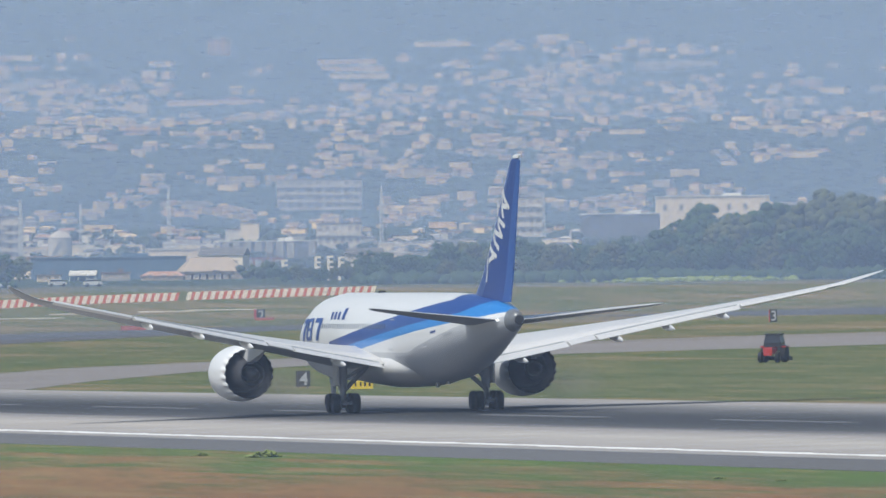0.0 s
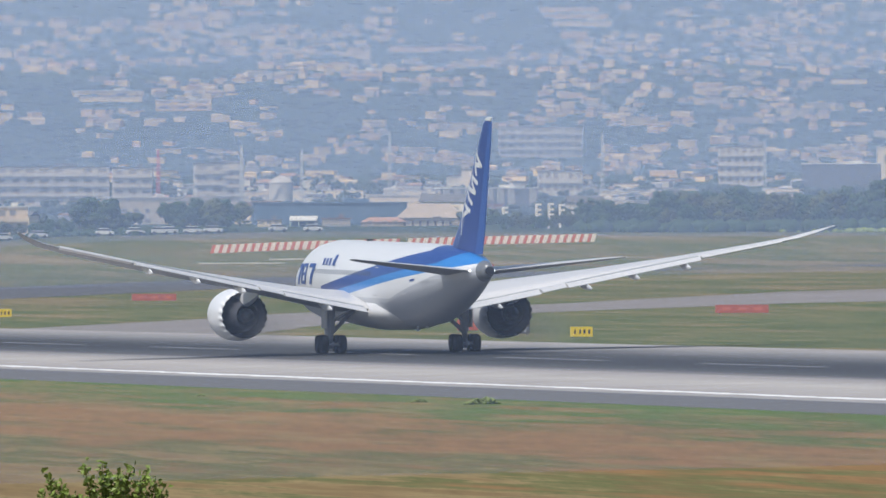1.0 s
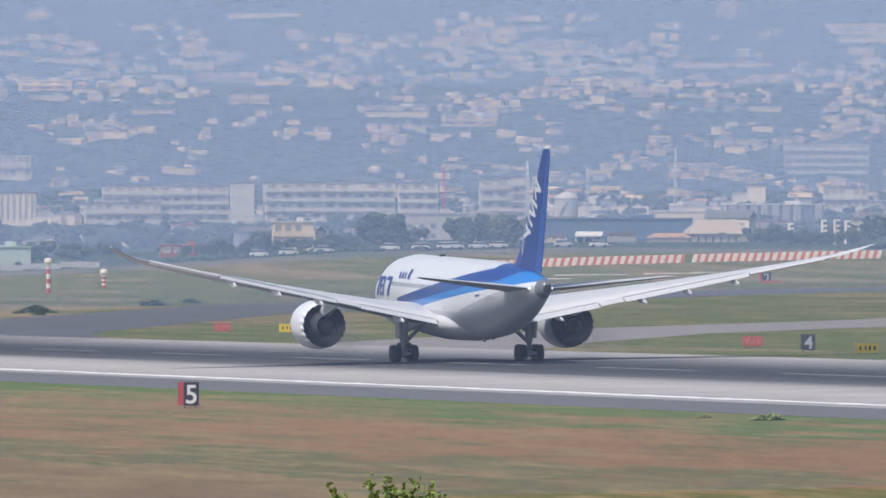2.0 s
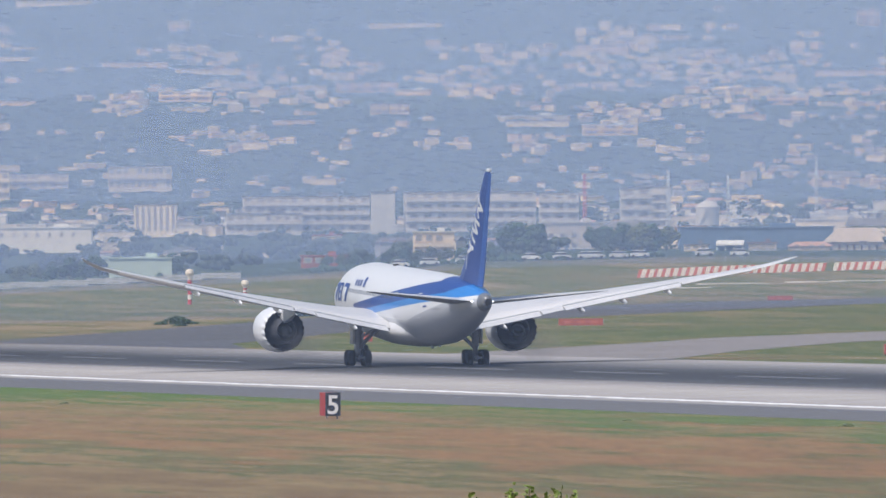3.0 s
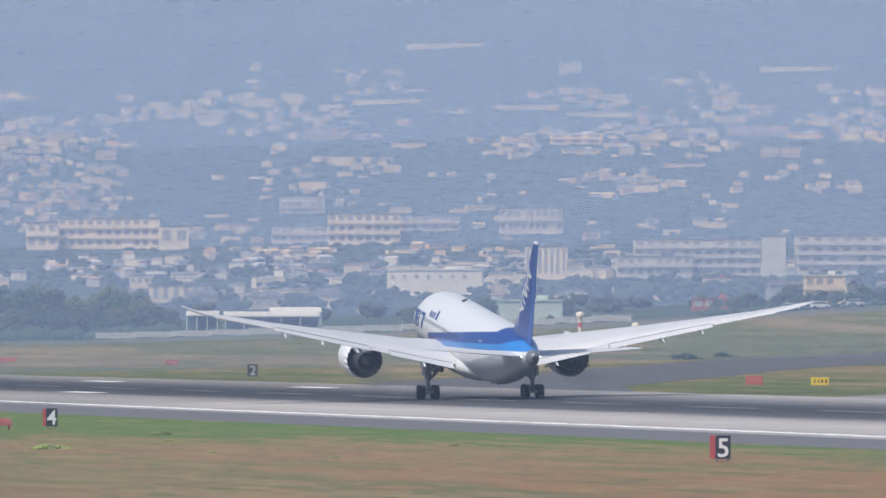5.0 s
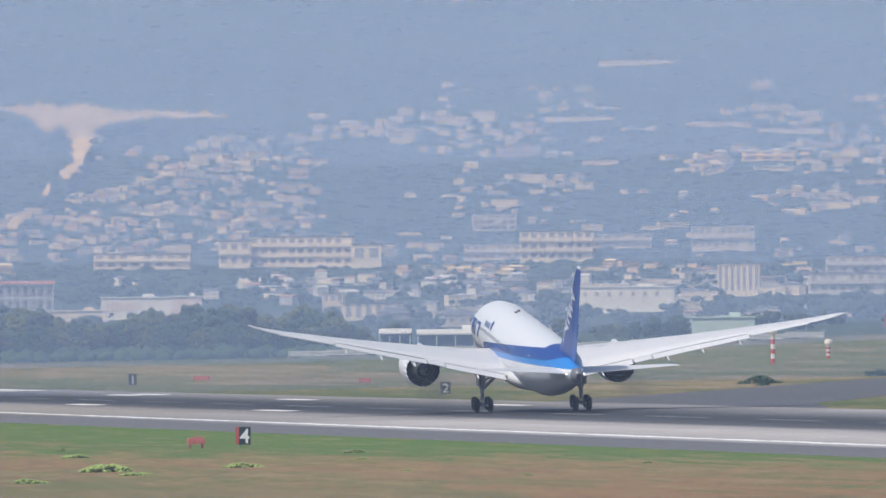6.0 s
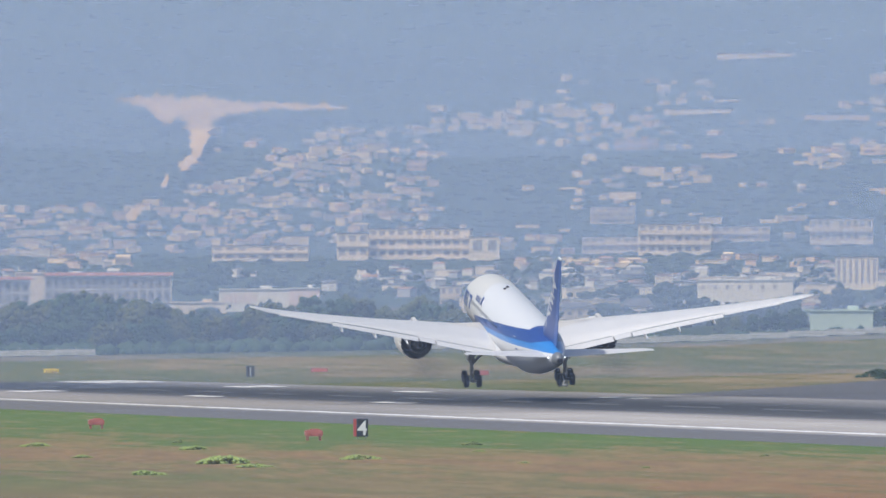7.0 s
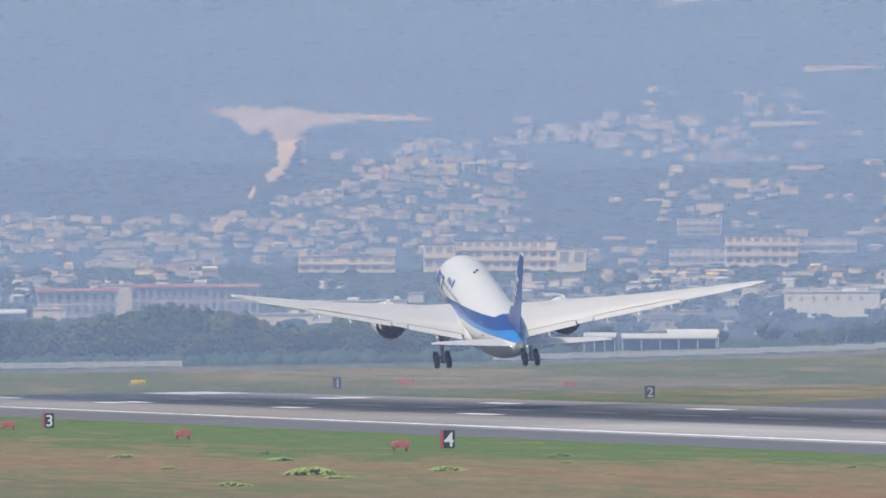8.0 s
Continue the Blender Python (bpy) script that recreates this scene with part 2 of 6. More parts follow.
def livery_mat():
    """Fuselage paint: white above, two blue bands climbing to the tail, pale grey belly."""
    m, nd, ln, b = nodes_of("livery")
    b.inputs["Roughness"].default_value = 0.28
    co, sep = nd.new("ShaderNodeTexCoord"), nd.new("ShaderNodeSeparateXYZ")
    ln.new(co.outputs["Object"], sep.inputs[0])
    y, z = sep.outputs[1], sep.outputs[2]

    def math_(op, a, b_):
        n = nd.new("ShaderNodeMath")
        n.operation = op
        for i, v in enumerate((a, b_)):
            if isinstance(v, (int, float)):
                n.inputs[i].default_value = v
            else:
                ln.new(v, n.inputs[i])
        return n.outputs[0]

    def below(z0, y0, k):
        return math_("LESS_THAN", math_("ADD", z, math_("MULTIPLY", y, k)), z0 + y0 * k)

    def behind(y0, lean):
        return math_("LESS_THAN", math_("ADD", y, math_("MULTIPLY", z, lean)), y0)

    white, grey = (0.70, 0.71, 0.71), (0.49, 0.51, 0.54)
    cur = None

    def over(fac, color):
        nonlocal cur
        mx = nd.new("ShaderNodeMix")
        mx.data_type = "RGBA"
        ln.new(fac, mx.inputs["Factor"])
        if cur is None:
            mx.inputs["A"].default_value = (*white, 1)
        else:
            ln.new(cur, mx.inputs["A"])
        mx.inputs["B"].default_value = (*color, 1)
        cur = mx.outputs["Result"]

    over(math_("MULTIPLY", math_("MAXIMUM", below(4.65, 12.5, 0.098), behind(-16.3, 0)), behind(12.5, 0)), DARK_BLUE)
    over(math_("MULTIPLY", math_("MAXIMUM", below(4.5, 6.5, 0.081), below(6.65, -20, 0.2)), behind(7, 0)), LIGHT_BLUE)
    over(below(4.3, 2.5, 0.079), white)
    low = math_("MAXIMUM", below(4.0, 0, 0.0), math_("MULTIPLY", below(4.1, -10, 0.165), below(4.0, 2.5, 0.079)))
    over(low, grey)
    over(behind(-27.6, 0), (0.16, 0.17, 0.18))
    nz = nd.new("ShaderNodeTexNoise")
    nz.inputs["Scale"].default_value = 0.7
    ln.new(co.outputs["Object"], nz.inputs["Vector"])
    hs, mr = nd.new("ShaderNodeHueSaturation"), nd.new("ShaderNodeMapRange")
    mr.inputs["To Min"].default_value, mr.inputs["To Max"].default_value = 0.93, 1.05
    ln.new(nz.outputs[0], mr.inputs["Value"])
    ln.new(mr.outputs[0], hs.inputs["Value"])
    ln.new(cur, hs.inputs["Color"])
    ln.new(hs.outputs[0], b.inputs["Base Color"])
    return m


DARK_BLUE, LIGHT_BLUE = (0.012, 0.053, 0.26), (0.03, 0.21, 0.58)
M_GRASS, M_RUNWAY, M_LIVERY = ground_mat(), runway_mat(), livery_mat()
M_DUST = dust_mat()
M_SHOULDER = mat("shoulder_asphalt", (0.135, 0.133, 0.132), 0.9, 0.2, 0.15, coord="Generated")
M_ASPHALT = mat("taxiway_asphalt", (0.088, 0.09, 0.098), 0.9, 0.15, 0.1)
M_TAXI = mat("taxiway_concrete", (0.22, 0.20, 0.185), 0.9, 0.2, 0.06)
M_WORN = mat("worn_paint", (0.21, 0.21, 0.21), 0.8, 0.3, 0.6)
M_LINE = mat("runway_paint", (0.82, 0.82, 0.80), 0.7, 0.2, 0.9)
M_PANE = mat("far_window_glass", (0.35, 0.33, 0.31), 0.3, 0.1, 2.0)
M_WHITE = mat("white_paint", (0.73, 0.74, 0.75), 0.3, 0.04, 0.8)
M_WING = mat("wing_paint", (0.60, 0.60, 0.595), 0.35, 0.06, 0.5)
# darker wing colour: shade under wings and tailplane is put into it
M_UNDERSHADE = mat("underside_shade", (0.24, 0.25, 0.27), 0.45, 0.08, 0.6)
M_GREY = mat("grey_paint", (0.42, 0.44, 0.46), 0.4, 0.06, 0.8)
M_BLUE = mat("blue_paint", DARK_BLUE, 0.3, 0.06, 0.8)
M_DARK = mat("dark_metal", (0.05, 0.05, 0.055), 0.5, 0.2, 2.0, metal=0.6)
M_CORE = mat("core_metal", (0.07, 0.07, 0.076), 0.5, 0.2, 2.0, metal=0.3)
M_MIDBLUE = mat("mid_blue_paint", (0.016, 0.085, 0.37), 0.3, 0.06, 0.8)
M_HOT = mat("nozzle_metal", (0.045, 0.045, 0.05), 0.55, 0.2, 2.0, metal=0.5)
M_TYRE = mat("tyre_rubber", (0.018, 0.018, 0.02), 0.85, 0.2, 3.0)
M_STEEL = mat("gear_steel", (0.35, 0.36, 0.38), 0.45, 0.1, 3.0, metal=0.3)
M_GLASS = mat("window_glass", (0.03, 0.035, 0.045), 0.12, 0.1, 2.0)
M_LAMP = mat("lamp_glass", (1.0, 0.98, 0.94), 0.3, 0.02, 1.0, emit=1.8)
M_CABIN = mat("cabin_glass", (0.15, 0.17, 0.22), 0.25, 0.1, 2.0)
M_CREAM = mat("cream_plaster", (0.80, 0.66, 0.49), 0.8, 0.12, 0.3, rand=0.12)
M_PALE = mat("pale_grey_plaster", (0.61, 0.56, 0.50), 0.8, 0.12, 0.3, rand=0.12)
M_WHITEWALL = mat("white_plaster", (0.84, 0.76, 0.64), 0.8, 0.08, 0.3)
M_SETBACK = mat("set_back_wall", (0.44, 0.42, 0.42), 0.8, 0.1, 0.3)
M_TAN = mat("tan_plaster", (0.46, 0.38, 0.30), 0.8, 0.12, 0.3)
M_PINK = mat("pink_plaster", (0.76, 0.58, 0.50), 0.8, 0.1, 0.3)
M_GREENWALL = mat("pale_green_sheet", (0.58, 0.70, 0.62), 0.6, 0.12, 0.4)
M_BLUEWALL = mat("blue_grey_sheet", (0.10, 0.17, 0.27), 0.6, 0.12, 0.4)
M_DARKWALL = mat("dark_cladding_and_shade", (0.12, 0.12, 0.14), 0.7, 0.12, 0.4)
M_ROOFGREY = mat("grey_tiles", (0.16, 0.16, 0.17), 0.8, 0.2, 0.6, rand=0.2)
M_BROWNROOF = mat("brown_tiles", (0.16, 0.11, 0.09), 0.8, 0.2, 0.6, rand=0.2)
M_WHITEROOF = mat("white_sheet_roof", (0.78, 0.76, 0.70), 0.6, 0.06, 0.4)
M_REDROOF = mat("red_tiles", (0.36, 0.12, 0.09), 0.8, 0.2, 0.6)
M_ORANGE = mat("orange_tiles", (0.72, 0.30, 0.20), 0.8, 0.2, 0.6)
M_CLAYROOF = mat("clay_tiles", (0.44, 0.26, 0.18), 0.8, 0.2, 0.6, rand=0.2)
M_MAST = mat("galvanised_mast", (0.55, 0.54, 0.52), 0.6, 0.1, 0.6)
M_REDPAINT = mat("red_paint", (0.55, 0.06, 0.045), 0.55, 0.12, 0.8)
M_FADED = mat("faded_red", (0.62, 0.20, 0.15), 0.6, 0.1, 1.0)
M_SIGNRED = mat("sign_red", (0.40, 0.035, 0.03), 0.5, 0.1, 2.0)
# dulled red: haze over the low boards is put into the colour
M_DULLRED = mat("dull_red", (0.48, 0.15, 0.125), 0.65, 0.15, 1.0)
M_YELLOW = mat("yellow_paint", (0.85, 0.62, 0.05), 0.55, 0.1, 0.8)
M_BLACK = mat("black_paint", (0.03, 0.032, 0.038), 0.5, 0.2, 2.0)
# numerals and boards paled: exhaust haze over far signs put into colour
M_HAZETEXT = mat("hazed_lettering", (0.46, 0.47, 0.48), 0.7, 0.1, 2.0)
M_HAZEFACE = mat("hazed_board", (0.075, 0.08, 0.09), 0.7, 0.2, 2.0)
M_TEXT = mat("white_lettering", (0.80, 0.80, 0.78), 0.6, 0.05, 2.0)
M_LEAF = mat("dark_foliage", (0.036, 0.084, 0.03), 0.85, 0.25, 0.25, rand=0.2, coord="Generated")
M_HILLTREE = mat("hill_foliage", (0.036, 0.058, 0.028), 0.85, 0.2, 0.1, rand=0.1, coord="Generated")
M_FRESH = mat("fresh_leaves", (0.22, 0.30, 0.05), 0.6, 0.25, 2.0, rand=0.4)
M_BARK = mat("bark", (0.12, 0.09, 0.06), 0.9, 0.3, 6.0, bump=0.4)
M_WEED = mat("rough_grass", (0.19, 0.23, 0.075), 0.9, 0.3, 1.0, rand=0.3)
M_LUSH = mat("fresh_weeds", (0.25, 0.32, 0.085), 0.9, 0.2, 1.0, rand=0.12)
M_SAND = mat("bare_sandy_ground", (0.74, 0.48, 0.19), 0.95, 0.3, 0.05)
M_CARPAINT = mat("car_paint", (0.76, 0.77, 0.78), 0.3, 0.05, 1.0, rand=0.35)
M_FENCE = mat("fence_mesh", (0.62, 0.62, 0.60), 0.7, 0.1, 0.5)
M_HOUSEWHITE = mat("house_white", (0.90, 0.66, 0.36), 0.85, 0.08, 0.2, rand=0.3)
M_HOUSETAN = mat("house_tan", (0.76, 0.50, 0.29), 0.85, 0.08, 0.2, rand=0.3)
M_HOUSEGREY = mat("house_grey", (0.48, 0.41, 0.33), 0.85, 0.08, 0.2, rand=0.3)


def mesh_ob(name, bm, material, parent=None, smooth=False):
    me = bpy.data.meshes.new(name)
    bmesh.ops.recalc_face_normals(bm, faces=bm.faces)
    bm.to_mesh(me)
    bm.free()
    for m in material if isinstance(material, (list, tuple)) else [material]:
        me.materials.append(m)
    if smooth:
        for p in me.polygons:
            p.use_smooth = True
    ob = new(name, me)
    if parent:
        ob.parent = parent
    return ob


def part(name, bm, material, parent, label="", smooth=False):
    """One bmesh as one mesh object under a thing or under a part."""
    return tagged(mesh_ob(name, bm, material, parent, smooth), label)


def thing(name, label, category, group="", kind=""):
    """An Empty at a thing's base."""
    return tagged(new(name), label, category, group, kind)


def ring_loft(bm, rings, cap=True):
    vs = [[bm.verts.new(p) for p in r] for r in rings]
    n = len(vs[0])
    for a, b in zip(vs, vs[1:]):
        for i in range(n):
            bm.faces.new((a[i], a[(i + 1) % n], b[(i + 1) % n], b[i]))
    if cap:
        bm.faces.new(vs[0][::-1])
        bm.faces.new(vs[-1])
    return vs


def box(bm, x, y, z, sx, sy, sz, m=None, idx=0):
    """A box by its centre and full sizes."""
    co = [Vector((x + a * sx / 2, y + b * sy / 2, z + c * sz / 2)) for a in (-1, 1) for b in (-1, 1) for c in (-1, 1)]
    v = [bm.verts.new(m @ p if m else p) for p in co]
    for f in ((0, 1, 3, 2), (4, 6, 7, 5), (0, 4, 5, 1), (2, 3, 7, 6), (0, 2, 6, 4), (1, 5, 7, 3)):
        bm.faces.new([v[i] for i in f]).material_index = idx
    return v


def tube(bm, a, b, ra, rb, n=12):
    """A round bar from a to b."""
    a, b = Vector(a), Vector(b)
    q = (b - a).to_track_quat("Z", "Y")
    r = [[p + q @ Vector((cos(2 * pi * i / n) * k, sin(2 * pi * i / n) * k, 0)) for i in range(n)] for p, k in ((a, ra), (b, rb))]
    ring_loft(bm, r)


def lathe(bm, profile, axis="Y", at=(0, 0, 0), n=24):
    """Turns (along, radius) pairs round an axis."""
    at = Vector(at)
    rings = []
    for d, r in profile:
        ring = []
        for i in range(n):
            c, s = cos(2 * pi * i / n) * r, sin(2 * pi * i / n) * r
            ring.append(at + (Vector((c, d, s)) if axis == "Y" else Vector((d, c, s)) if axis == "X" else Vector((c, s, d))))
        rings.append(ring)
    ring_loft(bm, rings)


def wheel(parent, x, y, z, r, w):
    bm = bmesh.new()
    lathe(bm, [(-w / 2, r * 0.55), (-w / 2, r * 0.86), (-w * 0.36, r * 0.97), (-w * 0.12, r), (w * 0.12, r), (w * 0.36, r * 0.97), (w / 2, r * 0.86), (w / 2, r * 0.55)], "X", (x, y, z), 28)
    part("tyre", bm, M_TYRE, parent, smooth=False)
    bm = bmesh.new()
    lathe(bm, [(-w * 0.44, r * 0.2), (-w * 0.44, r * 0.45), (-w * 0.3, r * 0.56), (w * 0.3, r * 0.56), (w * 0.44, r * 0.45), (w * 0.44, r * 0.2)], "X", (x, y, z), 20)
    part("rim", bm, M_STEEL, parent)


# ---- ground: one sheet from under the camera to the hills ----
def build_ground():
    azs = sorted(set([-math.pi + i * math.pi / 24 for i in range(49)] + [a / 1000 for a in range(-250, 251, 10)] + [a / 1000 for a in range(-90, 91, 2)]))
    azs = azs[:-1]
    rs = [0.5, 40, 150, 400, 800, 1200, 1600, 2000] + list(range(2050, 2601, 50)) + list(range(2650, 3900, 100)) + list(range(3900, 4951, 25))
    verts = [(*(r * sin(a), r * cos(a)), land_z(r * sin(a), r * cos(a))) for r in rs for a in azs]
    n = len(azs)
    faces = [(i * n + j, i * n + (j + 1) % n, (i + 1) * n + (j + 1) % n, (i + 1) * n + j) for i in range(len(rs) - 1) for j in range(n)]
    faces.append(tuple(range(n))[::-1])
    me = bpy.data.meshes.new("ground")
    me.from_pydata(verts, [], faces)
    me.materials.append(M_GRASS)
    me.update()
    for p in me.polygons:
        p.use_smooth = True
    return tagged(new("ground", me), "mown airfield grass, green with dry brown patches, wooded hill beyond", "ground", kind="structure")


def strip(name, corners, lift, material, label, category):
    """A flat sheet on the airfield from (s, n) corners."""
    bm = bmesh.new()
    top, low = [], []
    for s, n in corners:
        x, y = run(s, n)
        z = field_z(x, y)
        top.append(bm.verts.new((x, y, z + lift)))
        low.append(bm.verts.new((x, y, z - 0.1)))
    bm.faces.new(top)
    for i in range(len(top)):
        j = (i + 1) % len(top)
        bm.faces.new((top[i], low[i], low[j], top[j]))
    return tagged(mesh_ob(name, bm, material), label, category, kind="structure")


build_ground()
strip("runway", [(-800, -36), (1700, -36), (1700, 22), (-800, 22)], 0.02, M_RUNWAY, "long grey runway, dark with tyre rubber along its middle", "runway")
strip("runway_shoulder", [(-800, -42), (1700, -56), (1700, -36), (-800, -36)], 0.02, M_SHOULDER, "dark asphalt runway shoulder", "road")
strip("taxiway_1", [(232, 22), (290, 40), (350, 63), (380, 83), (415, 114), (409, 140), (330, 330), (470, 330), (568, 172), (559, 149), (469, 103), (431, 68), (393, 53), (330, 22)], 0.02, M_TAXI, "grey concrete exit taxiway leaving the runway", "taxiway")
strip("taxiway_2", [(430, 22), (500, 33), (711, 93), (800, 137), (880, 180), (1010, 255), (1110, 255), (1012, 186), (900, 118), (687, 51), (600, 22)], 0.02, M_ASPHALT, "dark asphalt exit taxiway leaving the runway", "taxiway")
strip("taxiway_3", [(300, 262), (1040, 262), (1110, 235), (1190, 219), (1850, 219), (1850, 239), (1240, 239), (1150, 285), (1080, 306), (300, 306)], 0.03, M_ASPHALT, "dark asphalt taxiway across the airfield", "taxiway")
strip("service_road", [(1200, 246), (1800, 246), (1800, 250), (1200, 250)], 0.04, M_LINE, "pale concrete service road", "road")


def marking(s0, s1, n0, n1, label):
    ob = strip("runway_marking", [(s0, n0), (s1, n0), (s1, n1), (s0, n1)], 0.045, M_LINE, label, "marking")
    return tagged(ob, group="runway markings")


# edge lines with heat shimmer put into their ragged outline, centre dashes, touchdown bars
random.seed(3)
for k in range(50):
    along = [-800 + k * 50 + i * 2.5 for i in range(21)]
    rim = [(s, -33.4 + random.uniform(-0.3, 0.3)) for s in along] + [(s, -32.5 + random.uniform(-0.3, 0.3)) for s in along[::-1]]
    tagged(strip("runway_marking", rim, 0.045, M_LINE, "white painted runway edge line with heat shimmer shaped into its rim", "marking"), group="runway markings")
for k in range(41):
    strip("centre_line", [(-780 + k * 60, -2.0), (-747 + k * 60, -2.0), (-747 + k * 60, -1.5), (-780 + k * 60, -1.5)], 0.045, M_WORN, "worn grey centre line dash", "marking")
for s, m in ((555, 1), (712, 1), (866, 2), (1016, 3), (1190, 3), (1340, 2)):
    for j in range(m):
        for sd in (-1, 1):
            marking(s, s + (24 if m < 3 else 55), sd * (12.2 + j * 3.2) - 0.9, sd * (12.2 + j * 3.2) + 0.9, "white painted touchdown bar")

# ---- haze: thin tinted sheets for the hazy air between airfield, town and hills ----
def veil(r, share, color):
    """A sheet of hazy air across the view, leaning away so that sun and sky light its upper side."""
    bm = bmesh.new()
    n = 24
    top = 40 + 0.035 * r
    angles = [-0.2 + 0.4 * i / n for i in range(n + 1)]
    lo = [bm.verts.new((r * sin(a), r * cos(a), -25)) for a in angles]
    far = r + (top + 25) * 1.7
    hi = [bm.verts.new((far * sin(a), far * cos(a), top)) for a in angles]
    for i in range(n):
        bm.faces.new((lo[i], lo[i + 1], hi[i + 1], hi[i]))
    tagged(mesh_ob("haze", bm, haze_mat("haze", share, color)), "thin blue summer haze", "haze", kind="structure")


# blue air light between airfield and hills, put into the sheets' colour
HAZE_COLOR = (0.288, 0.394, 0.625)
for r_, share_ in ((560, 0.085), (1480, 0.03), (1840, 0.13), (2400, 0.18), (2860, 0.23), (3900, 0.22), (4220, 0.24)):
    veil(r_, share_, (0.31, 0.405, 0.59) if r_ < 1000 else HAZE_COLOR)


# ---- town and hill ----
def ground_at(az, r):
    x, y = polar(az, r)
    return Vector((x, y, land_z(x, y)))


def facing(az, r, yaw=0.0, sink=0.0):
    """A pose on the land whose -y side looks at the camera."""
    p = ground_at(az, r)
    return pose(p.x, p.y, p.z - sink, 0, 0, -math.degrees(az / 1000) + yaw)


def hill_r(az, e):
    """The distance at which the land stands e milliradians above the level."""
    lo, hi = 2600.0, 4940.0
    for _ in range(22):
        m = (lo + hi) / 2
        x, y = polar(az, m)
        if (land_z(x, y) - EYE) / m * 1000 < e:
            lo = m
        else:
            hi = m
    return lo


def window_mesh(w, h):
    """Dark pane in a slim raised frame; its back lies on the wall."""
    bm = bmesh.new()
    box(bm, 0, -0.03, h / 2, w, 0.06, h, idx=0)
    for sx, sz, cx, cz in ((w + 0.2, 0.1, 0, -0.05), (w + 0.2, 0.1, 0, h + 0.05), (0.1, h, -w / 2 - 0.05, h / 2), (0.1, h, w / 2 + 0.05, h / 2)):
        box(bm, cx, -0.06, cz, sx, 0.12, sz, idx=1)
    me = bpy.data.meshes.new("window")
    bm.to_mesh(me)
    bm.free()
    me.materials.append(M_PANE)
    me.materials.append(M_CREAM)
    return me


NAMED = []


def apart(az, r, w, h, floors, bays, wall, roof, label):
    """A flat-roofed block: walls, roof slab with parapet, floor slabs, windows in rows."""
    NAMED.append((az, w / r * 500, r))
    ob = thing("building", label, "building", "town buildings")
    d = max(4.0, min(10.0, w * 0.5))
    ob.matrix_basis = facing(az, r, random.uniform(-4, 4))
    bm = bmesh.new()
    box(bm, 0, d / 2, (h - 2) / 2, w, d, h + 2)
    part("wall", bm, wall, ob)
    bm = bmesh.new()
    box(bm, 0, d / 2, h + 0.12, w + 0.5, d + 0.5, 0.24)
    box(bm, w * 0.18, d * 0.6, h + 0.55, w * 0.16, d * 0.4, 0.7)
    part("roof", bm, roof, ob)
    fh = h / floors
    tall = floors == 1 and bays > 5
    small = "small windows" in label
    ww, wh = w / bays * (0.5 if tall else 0.62), fh * (0.72 if tall else 0.42)
    if small:
        tall, ww, wh = False, w / bays * 0.24, fh * 0.16
    me = window_mesh(ww, wh)
    for i in range(7 if "faded marks" in label else 0):
        bm = bmesh.new()
        box(bm, -w * 0.42 + i * w * 0.07, -0.05, h * 0.6, w * 0.045, 0.1, h * (0.3 + 0.08 * (i % 3)))
        part("bar", bm, M_PINK, ob, "faded pinkish wall mark")
    for f in range(floors):
        if floors > 1:
            bm = bmesh.new()
            box(bm, 0, -0.35, f * fh + 0.12, w, 0.7, 0.16)
            box(bm, 0, -0.66, f * fh + fh * 0.16, w * 0.98, 0.08, fh * 0.26)
            part("balcony", bm, wall, ob)
        for b in range(bays):
            if bays == 1 or (f + b * 3) % 11 == 10:
                continue
            win = new("window", me)
            win.parent = ob
            win.location = (-w / 2 + (b + 0.5) * w / bays, 0, f * fh + fh * (0.2 if tall else 0.66 if small else 0.42))
    return ob


def arcade(az, r, w, h, bays, label):
    """A galleried front: columns and beams before a set-back wall, an orange roof edge above."""
    NAMED.append((az, w / r * 500, r))
    ob = thing("building", label, "building", "town buildings")
    ob.matrix_basis = facing(az, r)
    bm = bmesh.new()
    box(bm, 0, 6, h / 2 - 1, w, 8, h + 1.6)
    part("wall", bm, M_SETBACK, ob)
    bm = bmesh.new()
    box(bm, 0, 4, h + 0.1, w + 0.8, 9.4, 0.7)
    part("roof", bm, M_ORANGE, ob, "orange tiled roof edge")
    for z in (h * 0.3, h * 0.62, h - 0.5):
        bm = bmesh.new()
        box(bm, 0, 0.4, z, w, 0.5, 0.32)
        part("beam", bm, M_WHITEWALL, ob)
    for i in range(bays + 1):
        bm = bmesh.new()
        box(bm, -w / 2 + 0.2 + i * (w - 0.4) / bays, 0.2, h / 2 - 1.2, 0.42, 0.4, h + 1.6)
        part("column", bm, M_PALE, ob)
    me = window_mesh(w / bays * 0.5, h * 0.14)
    for f in (0.1, 0.4, 0.72):
        for b in range(bays):
            win = new("window", me)
            win.parent = ob
            win.location = (-w / 2 + (b + 0.5) * w / bays, 2.0, h * f)


def gable_bm(w, d, h, ridge, hip=0.0, over=0.3):
    bm = bmesh.new()
    a, b = w / 2 + over, d / 2 + over
    k = a - hip
    lo = [bm.verts.new(p) for p in ((-a, -b, h), (a, -b, h), (a, b, h), (-a, b, h))]
    up = [bm.verts.new(p) for p in ((-k, 0, h + ridge), (k, 0, h + ridge))]
    for f in ((lo[0], lo[1], up[1], up[0]), (lo[2], lo[3], up[0], up[1]), (lo[1], lo[2], up[1]), (lo[3], lo[0], up[0]), (lo[0], lo[3], lo[2], lo[1])):
        bm.faces.new(f)
    return bm


